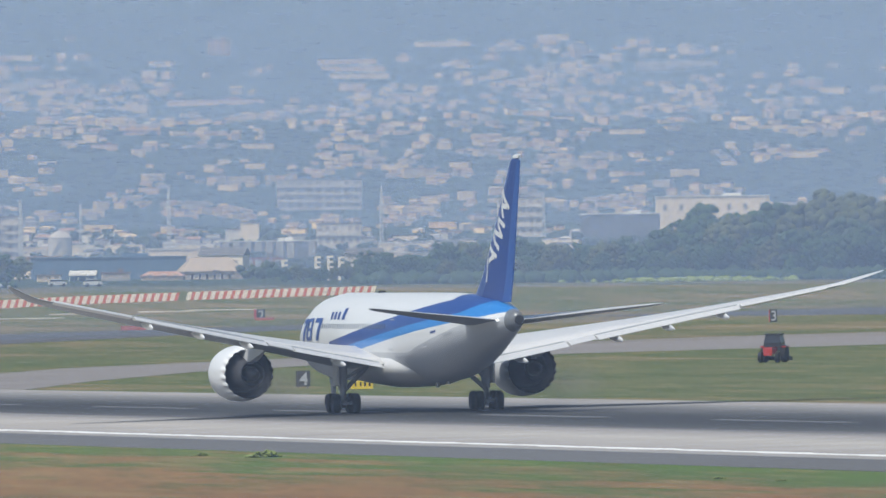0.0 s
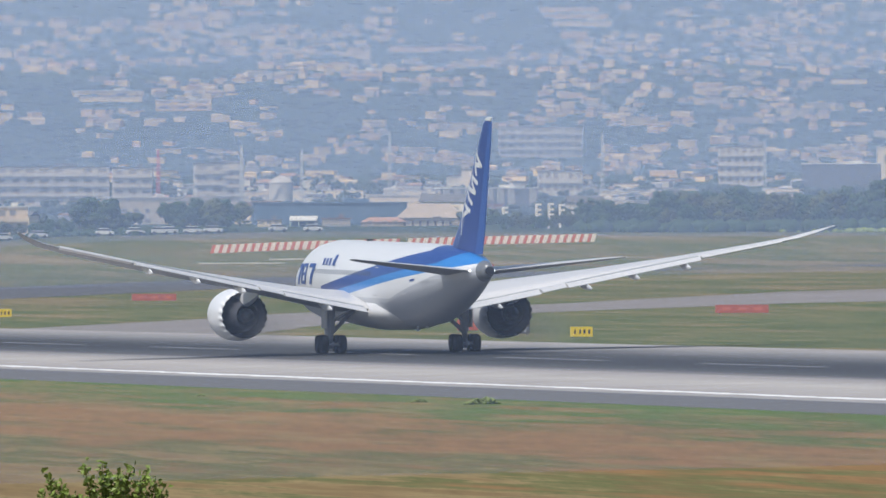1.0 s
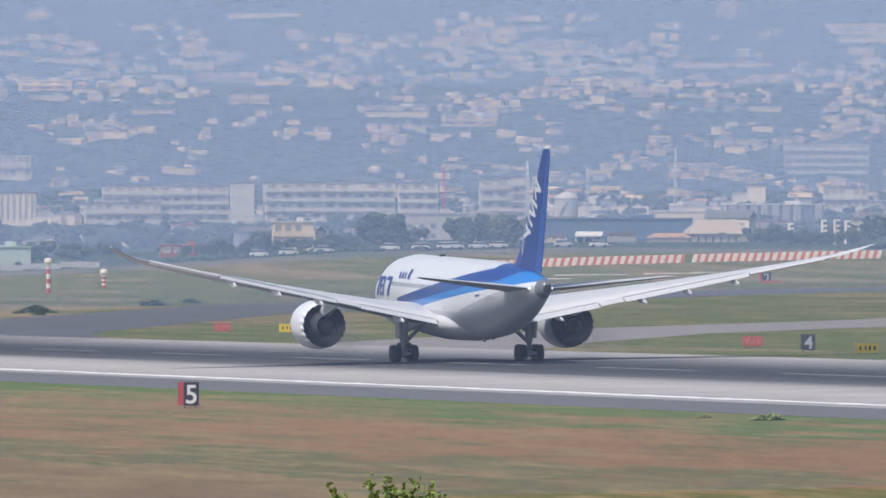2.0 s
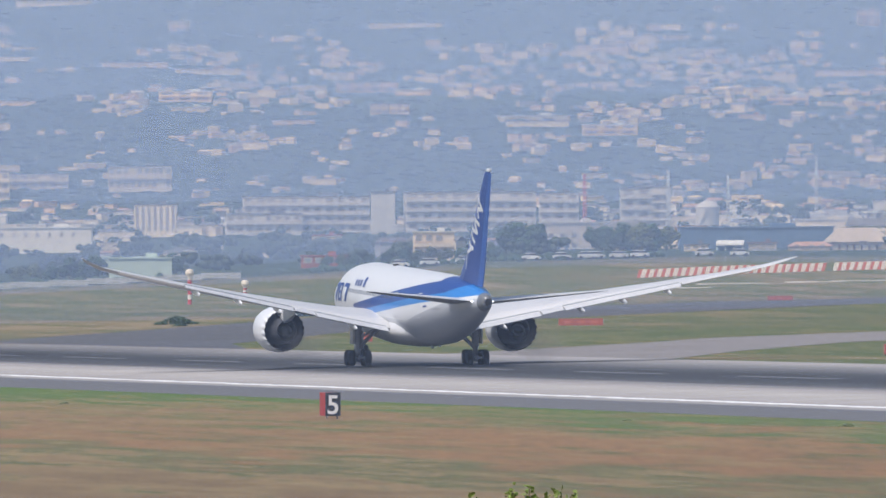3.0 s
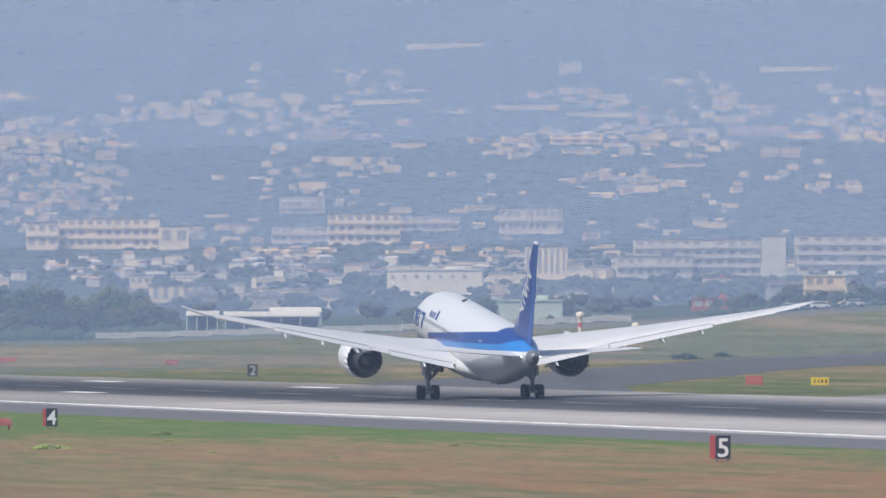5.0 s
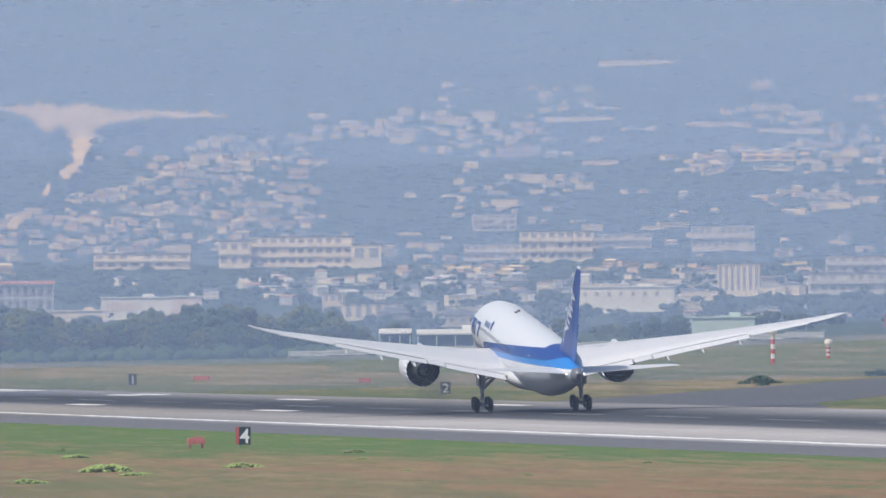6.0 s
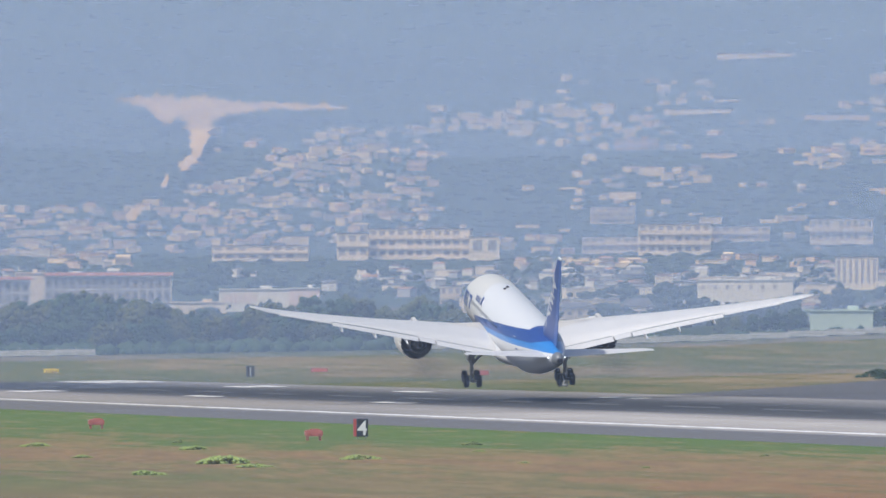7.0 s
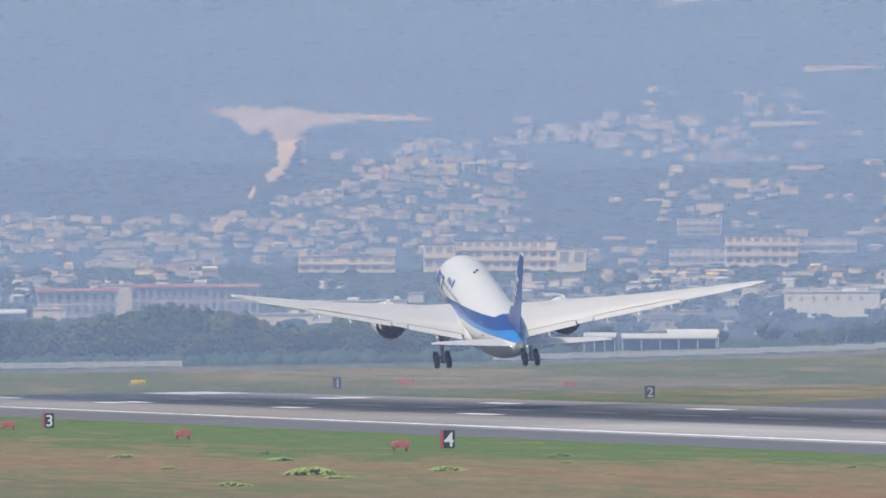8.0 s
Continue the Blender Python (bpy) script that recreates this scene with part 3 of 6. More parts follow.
def gable(az, r, w, h, wall, roof, label, eave=0.7):
    NAMED.append((az, w / r * 500, r))
    ob = thing("house", label, "house", "houses by the airfield")
    ob.matrix_basis = facing(az, r, random.uniform(-12, 12))
    d = max(4.5, w * 0.7)
    bm = bmesh.new()
    box(bm, 0, d / 2, h * eave / 2 - 1, w, d, h * eave + 2)
    part("wall", bm, wall, ob)
    ro = part("roof", gable_bm(w, d, h * eave, h * (1.02 - eave), w * 0.2), roof, ob)
    ro.location.y = d / 2
    me = window_mesh(0.9, 0.8)
    for x in (-w * 0.28, 0.05 * w, w * 0.32):
        win = new("window", me)
        win.parent = ob
        win.location = (x, 0, h * eave * 0.36)


def canopy(az, r, w, h, roof, label):
    NAMED.append((az, w / r * 500, r))
    ob = thing("vehicle_shelter", label, "shelter", "open shelters")
    ob.matrix_basis = facing(az, r, random.uniform(-3, 3))
    bm = bmesh.new()
    ring_loft(bm, [[Vector((sx * w / 2, y, z)) for y, z in ((-0.3, h - 0.85), (6.4, h - 0.1), (6.4, h + 0.15), (-0.3, h - 0.6))] for sx in (-1, 1)])
    part("roof", bm, roof, ob)
    for i in range(max(3, int(w / 3.5)) + 1):
        n = max(3, int(w / 3.5))
        bm = bmesh.new()
        box(bm, -w / 2 + 0.2 + i * (w - 0.4) / n, 0.3, (h - 0.3) / 2 - 0.85, 0.22, 0.22, h - 0.1)
        part("post", bm, M_GREENWALL, ob)
    bm = bmesh.new()
    box(bm, 0, 6, h / 2 - 0.5, w, 0.2, h + 0.4)
    part("back_wall", bm, M_BLUEWALL, ob)


def tank(az, r, w, h, wall, label):
    NAMED.append((az, w / r * 500, r))
    ob = thing("storage_tank", label, "tank")
    ob.matrix_basis = facing(az, r)
    bm = bmesh.new()
    lathe(bm, [(-2, w / 2), (h * 0.72, w / 2), (h * 0.74, w / 2 + 0.12), (h * 0.78, w / 2 + 0.12), (h * 0.88, w * 0.36), (h * 0.96, w * 0.2), (h, 0.05)], "Z", (0, w / 2, 0), 28)
    part("shell", bm, wall, ob, smooth=False)
    bm = bmesh.new()
    for i in range(9):
        a = -2.6 + i * 0.12
        box(bm, cos(a) * (w / 2 + 0.3), w / 2 + sin(a) * (w / 2 + 0.3), h * 0.72 * i / 9, 0.6, 0.6, 0.12)
    part("stairs", bm, M_MAST, ob)


def mast(az, r, h, paint):
    ob = thing("lattice_mast", "slender red mast over the roofs" if paint is M_REDPAINT else "slender pale grey mast over the roofs", "mast", "masts")
    ob.matrix_basis = facing(az, r)
    bm = bmesh.new()
    k = 0.42
    for sx, sy in ((-1, -1), (1, -1), (1, 1), (-1, 1)):
        tube(bm, (sx * k, sy * k, -1), (sx * 0.16, sy * 0.16, h), 0.13, 0.1, 6)
    for i in range(int(h / 1.2)):
        q = k + (0.16 - k) * i * 1.2 / h
        for a, b in (((-q, -q), (q, -q)), ((q, -q), (-q, -q)), ((-q, q), (q, q)), ((-q, -q), (-q, q))):
            tube(bm, (a[0], a[1], i * 1.2), (b[0], b[1], i * 1.2 + 1.2), 0.06, 0.06, 4)
    part("lattice", bm, paint, ob)
    bm = bmesh.new()
    box(bm, 0, 0, -0.3, 2.0, 2.0, 1.0)
    part("footing", bm, M_PALE, ob)


def stack(az, r, h, paint):
    ob = thing("vent_stack", "white ventilation stack with side outlets among trees", "vent", "white vent stacks")
    ob.matrix_basis = facing(az, r)
    bm = bmesh.new()
    box(bm, 0, 0, h / 2 - 0.5, 0.5, 0.5, h + 1)
    part("duct", bm, paint, ob)
    for z in (0.55, 0.75, 0.97):
        bm = bmesh.new()
        box(bm, 0.55, -0.02, h * z, 0.8, 0.46, 0.36)
        part("outlet", bm, paint, ob)


random.seed(5)
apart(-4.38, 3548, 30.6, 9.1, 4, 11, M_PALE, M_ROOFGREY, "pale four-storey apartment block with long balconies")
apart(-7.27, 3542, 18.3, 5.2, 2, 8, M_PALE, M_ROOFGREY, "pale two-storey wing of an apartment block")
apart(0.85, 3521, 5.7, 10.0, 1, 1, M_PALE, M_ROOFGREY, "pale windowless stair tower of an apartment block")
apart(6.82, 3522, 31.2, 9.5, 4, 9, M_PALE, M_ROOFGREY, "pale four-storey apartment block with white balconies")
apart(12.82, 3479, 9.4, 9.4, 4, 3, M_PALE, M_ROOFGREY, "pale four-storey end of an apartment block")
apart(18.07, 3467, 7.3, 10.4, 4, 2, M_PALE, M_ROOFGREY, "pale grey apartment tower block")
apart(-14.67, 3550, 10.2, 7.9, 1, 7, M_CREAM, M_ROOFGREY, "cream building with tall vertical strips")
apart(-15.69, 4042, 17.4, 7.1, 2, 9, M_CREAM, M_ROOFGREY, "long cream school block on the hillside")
apart(-3.15, 2730, 8.4, 2.0, 1, 4, M_REDROOF, M_REDROOF, "long low shed with a red roof")
apart(-3.00, 3266, 6.5, 2.6, 1, 3, M_CREAM, M_REDROOF, "house with a brick-red roof")
apart(4.31, 2685, 7.4, 5.4, 2, 4, M_CREAM, M_WHITEROOF, "cream two-storey house with a white roof terrace")
apart(-15.87, 2937, 14.3, 2.0, 1, 1, M_GREENWALL, M_GREENWALL, "pale green flat hangar roof")
apart(-15.7, 2680, 11.5, 3.6, 1, 1, M_GREENWALL, M_GREENWALL, "pale green corrugated hangar")
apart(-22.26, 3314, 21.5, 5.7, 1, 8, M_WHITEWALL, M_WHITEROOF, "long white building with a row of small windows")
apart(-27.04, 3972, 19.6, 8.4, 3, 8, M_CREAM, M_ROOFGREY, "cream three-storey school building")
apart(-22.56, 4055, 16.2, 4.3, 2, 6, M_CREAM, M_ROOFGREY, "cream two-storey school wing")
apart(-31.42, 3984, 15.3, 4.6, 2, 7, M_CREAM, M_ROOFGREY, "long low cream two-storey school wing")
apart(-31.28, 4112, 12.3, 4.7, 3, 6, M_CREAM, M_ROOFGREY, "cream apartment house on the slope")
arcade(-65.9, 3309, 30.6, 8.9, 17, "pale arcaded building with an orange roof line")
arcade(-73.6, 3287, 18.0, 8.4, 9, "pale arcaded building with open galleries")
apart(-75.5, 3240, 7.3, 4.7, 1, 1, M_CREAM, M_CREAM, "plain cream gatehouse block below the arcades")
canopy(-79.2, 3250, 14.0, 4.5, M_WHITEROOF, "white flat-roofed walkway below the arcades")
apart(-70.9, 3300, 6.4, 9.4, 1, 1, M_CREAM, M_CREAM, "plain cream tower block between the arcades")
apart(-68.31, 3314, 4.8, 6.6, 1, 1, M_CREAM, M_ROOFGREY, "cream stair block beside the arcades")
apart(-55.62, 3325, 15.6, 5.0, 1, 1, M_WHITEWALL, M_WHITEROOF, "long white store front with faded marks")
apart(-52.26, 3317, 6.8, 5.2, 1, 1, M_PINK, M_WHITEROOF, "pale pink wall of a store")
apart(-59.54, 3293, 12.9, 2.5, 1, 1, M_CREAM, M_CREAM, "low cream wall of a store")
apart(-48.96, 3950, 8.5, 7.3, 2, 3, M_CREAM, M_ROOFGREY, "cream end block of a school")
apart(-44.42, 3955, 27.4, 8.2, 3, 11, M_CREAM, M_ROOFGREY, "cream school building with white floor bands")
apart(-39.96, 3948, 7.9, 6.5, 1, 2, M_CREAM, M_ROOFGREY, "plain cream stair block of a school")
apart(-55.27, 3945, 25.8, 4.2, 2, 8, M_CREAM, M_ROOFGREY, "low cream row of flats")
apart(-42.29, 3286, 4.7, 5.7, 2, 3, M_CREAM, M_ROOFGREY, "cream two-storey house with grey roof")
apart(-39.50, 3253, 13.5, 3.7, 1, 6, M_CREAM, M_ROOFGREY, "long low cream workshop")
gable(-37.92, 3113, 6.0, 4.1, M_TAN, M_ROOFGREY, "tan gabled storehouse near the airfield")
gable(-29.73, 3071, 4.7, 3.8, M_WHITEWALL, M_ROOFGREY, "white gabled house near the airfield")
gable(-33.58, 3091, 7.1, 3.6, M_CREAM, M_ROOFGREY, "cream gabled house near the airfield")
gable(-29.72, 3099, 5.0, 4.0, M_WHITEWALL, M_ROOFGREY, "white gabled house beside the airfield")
canopy(-33.31, 2680, 17.5, 3.1, M_WHITEROOF, "white flat-roofed open vehicle shelter")
canopy(-38.08, 2692, 6.0, 3.5, M_WHITEROOF, "white open shelter with a sloping roof")
canopy(-31.66, 2726, 9.6, 3.4, M_WHITEROOF, "white open shelter beside the airfield")
apart(19.22, 3510, 8.4, 10.4, 5, 4, M_PALE, M_ROOFGREY, "pale grey five-storey office tower")
tank(22.91, 3488, 5.6, 7.2, M_PALE, "white round storage tank with a domed top")
apart(26.28, 2858, 29.7, 4.1, 1, 1, M_BLUEWALL, M_BLUEWALL, "long low blue-grey warehouse")
gable(33.34, 2825, 11.6, 4.1, M_TAN, M_TAN, "hall with a broad faded brown hipped roof", 0.36)
gable(29.8, 2785, 8.0, 1.7, M_TAN, M_CLAYROOF, "low shed with a reddish-brown roof before the warehouse", 0.5)
apart(26.65, 2790, 5.4, 1.4, 1, 3, M_SETBACK, M_BROWNROOF, "low grey shed with a brown roof before the warehouse")
canopy(24.4, 2775, 5.2, 1.9, M_WHITEROOF, "white open shelter before the warehouse")
apart(22.1, 2780, 4.4, 1.2, 1, 3, M_CREAM, M_ROOFGREY, "low cream store before the warehouse")
# solid dark block put in for the shade below the eaves
apart(32.9, 2800, 8.6, 0.9, 1, 6, M_DARKWALL, M_ROOFGREY, "low dark block in place of the shaded bays under the hall eaves")
apart(36.75, 2977, 8.0, 3.4, 1, 4, M_REDROOF, M_BROWNROOF, "low reddish metal shed")
apart(37.11, 3443, 22.8, 4.5, 1, 9, M_DARKWALL, M_WHITEROOF, "long dark building with a white roof edge")
apart(35.81, 3707, 4.6, 6.5, 1, 1, M_CREAM, M_ROOFGREY, "cream cube-shaped rooftop house")
apart(34.81, 3710, 4.6, 4.8, 1, 1, M_PALE, M_ROOFGREY, "pale plant room on a roof")
apart(41.88, 3687, 11.3, 6.2, 2, 6, M_PALE, M_ROOFGREY, "pale low office block")
apart(61.0, 3736, 20.0, 7.3, 1, 1, M_DARKWALL, M_WHITEROOF, "wide dark hangar with a pale roof edge")
apart(67.37, 3833, 29.3, 10.6, 1, 7, M_CREAM, M_WHITEROOF, "large cream-white building with a few small windows")
apart(54.20, 3879, 11.9, 10.4, 4, 6, M_PALE, M_ROOFGREY, "pale flats on the lower slope")
apart(40.57, 4072, 23.5, 8.4, 4, 9, M_PALE, M_ROOFGREY, "pale flats on the lower slope")
mast(20.20, 3504, 14.4, M_MAST)
mast(24.32, 3483, 13.4, M_MAST)
mast(30.32, 3583, 17.1, M_MAST)
mast(44.79, 3677, 15.6, M_MAST)
mast(55.83, 3757, 13.0, M_MAST)
mast(14.56, 3357, 14.5, M_REDPAINT)
mast(20.26, 3283, 14.9, M_MAST)
stack(38.04, 2728, 3.9, M_WHITEWALL)
stack(40.29, 2735, 4.5, M_WHITEWALL)
stack(41.14, 2728, 4.6, M_WHITEWALL)
stack(41.89, 2735, 4.4, M_WHITEWALL)


def terrace(az, e, wide, floors, wall, label):
    """A long low block of flats on the slope; az, e and wide in milliradians."""
    r = hill_r(az, e)
    apart(az, r, wide / 1000 * r, 1.55 * floors, floors, 1 if floors == 1 else max(3, int(wide)), wall, random.choice((M_WHITEROOF, M_ROOFGREY, M_CLAYROOF)), label)


LONG, FLATS, ROW = "long cream terrace on the wooded hillside", "stepped pale flats on the wooded hillside", "long low row of white houses on the hillside"
for az_, e_, wide_, floors_, wall_, label_ in (
        (-0.2, 9.2, 4.2, 2, M_HOUSETAN, LONG), (2.9, 9.0, 2.4, 1, M_HOUSETAN, LONG), (11.2, 7.2, 4.8, 1, M_HOUSEWHITE, ROW), (11.4, 6.85, 4.2, 1, M_HOUSEWHITE, ROW),
        (16.3, 6.2, 3.8, 2, M_HOUSEWHITE, FLATS), (-16, 11.0, 4.4, 1, M_HOUSETAN, LONG), (-11, 10.5, 4.4, 1, M_HOUSEWHITE, ROW), (2.4, 13.6, 5.0, 1, M_HOUSEWHITE, ROW),
        (-13.0, 13.4, 1.4, 2, M_HOUSEWHITE, FLATS), (-12.6, 8.6, 3.6, 2, M_HOUSEWHITE, FLATS), (-12.2, 7.9, 2.6, 1, M_HOUSEWHITE, ROW), (0.6, 7.7, 1.2, 2, M_HOUSEWHITE, FLATS),
        (2.0, 7.7, 1.3, 2, M_HOUSEWHITE, FLATS), (-5.2, 7.0, 2.8, 1, M_HOUSETAN, LONG), (49.1, 14.0, 3.8, 1, M_HOUSEWHITE, ROW), (42.6, 12.9, 4.0, 1, M_HOUSETAN, LONG),
        (43.0, 12.4, 4.4, 1, M_HOUSETAN, LONG), (43.4, 11.9, 4.0, 1, M_HOUSEWHITE, ROW), (33.6, 10.2, 6.6, 1, M_HOUSETAN, LONG), (28.4, 8.2, 2.8, 2, M_HOUSETAN, LONG),
        (26.0, 7.2, 1.8, 1, M_HOUSETAN, LONG), (61.6, 7.9, 2.4, 1, M_HOUSEWHITE, ROW), (65, 12.2, 5.6, 2, M_PALE, FLATS), (73.8, 10.8, 2.2, 2, M_HOUSETAN, FLATS),
        (33.9, 13.6, 1.5, 3, M_HOUSETAN, FLATS), (36.4, 7.2, 2.2, 1, M_HOUSEWHITE, ROW), (55.4, 9.2, 1.8, 1, M_HOUSETAN, LONG), (-21.5, 15.2, 5.2, 1, M_HOUSEWHITE, ROW),
        (-25.5, 11.4, 4.6, 1, M_HOUSEWHITE, ROW), (-29.6, 9.0, 3.0, 2, M_HOUSETAN, FLATS), (-24.0, 8.4, 2.4, 1, M_HOUSETAN, LONG), (-44.6, 7.6, 1.3, 2, M_HOUSETAN, FLATS)):
    terrace(az_, e_, wide_, floors_, wall_, label_)

# hillside houses
def house_template(kind):
    w, d, h = random.uniform(5.5, 10.5), random.uniform(4.5, 6.5), random.choice((2.6, 3.2, 4.2, 4.6))
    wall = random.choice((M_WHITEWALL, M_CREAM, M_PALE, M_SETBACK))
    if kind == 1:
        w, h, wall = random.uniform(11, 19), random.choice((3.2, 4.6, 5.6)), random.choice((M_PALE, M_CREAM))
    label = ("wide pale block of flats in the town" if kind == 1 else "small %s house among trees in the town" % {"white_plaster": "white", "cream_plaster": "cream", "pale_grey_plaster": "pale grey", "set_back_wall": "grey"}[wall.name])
    ob = thing("hill_house", label, "house", "hillside houses")
    bm = bmesh.new()
    box(bm, 0, 0, h / 2 - 1.5, w, d, h + 3)
    part("wall", bm, wall, ob)
    if kind == 1 or random.random() < 0.25:
        bm = bmesh.new()
        box(bm, 0, 0, h + 0.15, w + 0.4, d + 0.4, 0.3)
        box(bm, w * 0.2, 0, h + 0.6, 1.6, 1.6, 0.8)
        part("roof", bm, random.choice((M_PALE, M_WHITEROOF)), ob)
    else:
        part("roof", gable_bm(w, d, h, random.uniform(0.9, 1.6), random.choice((0, w * 0.2))), random.choice((M_ROOFGREY, M_ROOFGREY, M_ROOFGREY, M_BROWNROOF, M_CLAYROOF)), ob)
    me = window_mesh(1.1, 0.9)
    for f in range(1 if h < 4 else 2):
        for i in range(max(2, int(w / 2.4))):
            if random.random() < 0.8:
                win = new("window", me)
                win.parent = ob
                win.location = (-w / 2 + (i + 0.5) * w / max(2, int(w / 2.4)), -d / 2, 0.7 + f * 2.0)
    return ob


def settled(az, e):
    """How densely built the hill is, by azimuth and elevation in milliradians."""
    if -63.6 < az < -48 and e < 2.2:        # woods above the stores
        return 0.02
    if e < 0.5:
        return 0.55
    az += 1.8 * noise.noise((az * 0.2, e * 0.7, 4.4)) + 1.2 * noise.noise((az * 0.9, e * 2.1, 8.4))
    e += 0.6 * noise.noise((az * 0.25, e * 0.5, 2.9))
    patch = max(0.0, min(1.0, 0.36 + 0.7 * noise.noise((az * 0.07, e * 0.4, 1.7)) + 1.15 * noise.noise((az * 0.22, e * 1.2, 5.3))))
    if az > -35:
        top = 14.2 + 2.0 * noise.noise((az * 0.06, 0, 9.0))
        k = 1.0 if e < top - 2 else max(0.0, (top - e) / 2)
        if -35 < az < 18 and 2.0 < e < 5.0 + (1.8 if az < -14 else 0.0):      # wooded belt above the town
            k *= 0.22
        if 18 < az < 34 and e > 11.5:
            k *= 0.3
        return patch * k
    if az > -43:
        if e < 3.6:
            return 0.6 * patch
        return 0.8 * patch if 10.2 < e < 11.8 else 0.015 if e < 12 else 0.0
    if az > -59.6:
        left = -45 - (e - 2.5) * 0.2
        return 0.25 + 0.6 * patch if 2.2 < e < 10.4 - max(0, (-52 - az)) * 0.55 and az < left + 3 else (0.3 if e <= 2.2 else (0.02 if e < 12 else 0.0))
    return 0.75 if 3.0 < e < 5.2 else (0.25 + 0.3 * patch if e <= 3.0 else 0.0)


random.seed(11)
spots = []
while len(spots) < 3300:
    az, e = random.uniform(-84, 84), random.uniform(-0.6, 16.5)
    if random.random() < settled(az, e) and not any(abs(az - a) < 0.38 and abs(e - b) < 0.13 for a, b, _ in spots[-500:]):
        spots.append((az, e, hill_r(az, e)))
for _ in range(430):
    az, r = random.uniform(-84, 84), random.uniform(2900, 3850)
    x_, y_ = polar(az, r)
    if az < -36 and r > 3330 and random.random() < (0.97 if az < -48 else 0.75):
        continue
    spots.append((az, 0.0, r))
spots = [s for s in spots if not any(abs(s[0] - a) < hw + 0.7 and (R - 420 if R < 3930 else R - 30) < s[2] < R + 25 for a, hw, R in NAMED)]
spots.sort(key=lambda s: s[2])
templates = [house_template(0 if i < 14 else 1) for i in range(20)]
for i, (az, e, r) in enumerate(spots[:280]):
    m = facing(az, r, random.uniform(-35, 35), 0.4)
    if i < len(templates):
        templates[i].matrix_basis = m
    else:
        made = copy_thing(random.choice(templates), m)
        made.scale = [r / 4500 * 0.66] * 3


def far_houses():
    """The houses too far up to be counted, walls and roofs by material."""
    sets = {}

    def put(mat_, co, faces):
        v, f = sets.setdefault(mat_, ([], []))
        k = len(v)
        v.extend(co)
        f.extend([tuple(i + k for i in g) for g in faces])
    for az, e, r in spots[280:]:
        wide = random.random() < 0.16
        w = random.uniform(10, 22) if wide else random.uniform(4.5, 10)
        d, h = random.uniform(4.5, 7), random.choice((2.4, 3.0, 3.6, 4.6)) * (1.15 if wide else 1)
        k_ = r / 4500 * (random.uniform(0.28, 0.5) if r > 3900 else random.uniform(0.42, 0.6))
        m = facing(az, r, random.uniform(-35, 35)) @ Matrix.Diagonal((k_, k_, k_, 1))
        box_co = [m @ Vector((a * w / 2, b * d / 2, c)) for c in (-3, h) for a, b in ((-1, -1), (1, -1), (1, 1), (-1, 1))]
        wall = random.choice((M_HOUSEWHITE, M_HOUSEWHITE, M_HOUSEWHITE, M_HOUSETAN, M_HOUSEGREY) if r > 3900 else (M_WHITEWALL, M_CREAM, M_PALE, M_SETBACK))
        put(wall, box_co, ((0, 1, 5, 4), (1, 2, 6, 5), (2, 3, 7, 6), (3, 0, 4, 7)))
        a, b, rg = w / 2 + 0.3, d / 2 + 0.3, 0.25 if wide else random.uniform(0.5, 1.5)
        k = a * (0.98 if wide else random.choice((0.95, 0.6)))
        kb = b * 0.96 if wide else 0.05
        co = [m @ Vector(p) for p in ((-a, -b, h), (a, -b, h), (a, b, h), (-a, b, h), (-k, -kb, h + rg), (k, -kb, h + rg), (k, kb, h + rg), (-k, kb, h + rg))]
        put(random.choice((M_HOUSEWHITE, M_HOUSEGREY, M_ROOFGREY, M_ROOFGREY, M_BROWNROOF, M_CLAYROOF, M_CLAYROOF) if r > 3900 else (M_ROOFGREY, M_ROOFGREY, M_BROWNROOF, M_CLAYROOF, M_PALE)), co,
            ((0, 1, 5, 4), (1, 2, 6, 5), (2, 3, 7, 6), (3, 0, 4, 7), (4, 5, 6, 7), (3, 2, 1, 0)))
        nb = max(2, int(w / 2.2))
        for f in range(1 if h < 3.4 else 2):
            for i in range(nb):
                if random.random() < 0.55:
                    continue
                x = -w / 2 + (i + 0.5) * w / nb
                q = [m @ Vector((x + dx, -d / 2 - 0.06, 0.7 + f * 1.7 + dz)) for dx, dz in ((-0.35, 0), (0.35, 0), (0.35, 0.6), (-0.35, 0.6))]
                put(M_PANE, q, ((0, 1, 2, 3),))
    me = bpy.data.meshes.new("distant_houses")
    verts, faces, idx = [], [], []
    for j, (mat_, (v, f)) in enumerate(sets.items()):
        k = len(verts)
        verts.extend(v)
        faces.extend([tuple(i + k for i in g) for g in f])
        idx.extend([j] * len(f))
        me.materials.append(mat_)
    me.from_pydata(verts, [], faces)
    me.polygons.foreach_set("material_index", idx)
    tagged(new("distant_houses", me), "crowded pale houses climbing the hazy hillside", "houses", kind="stuff")


far_houses()


# woods on the hill
ICO = bmesh.new()
bmesh.ops.create_icosphere(ICO, subdivisions=1, radius=1)
ICO_V, ICO_F = [v.co.copy() for v in ICO.verts], [tuple(v.index for v in f.verts) for f in ICO.faces]
ICO.free()


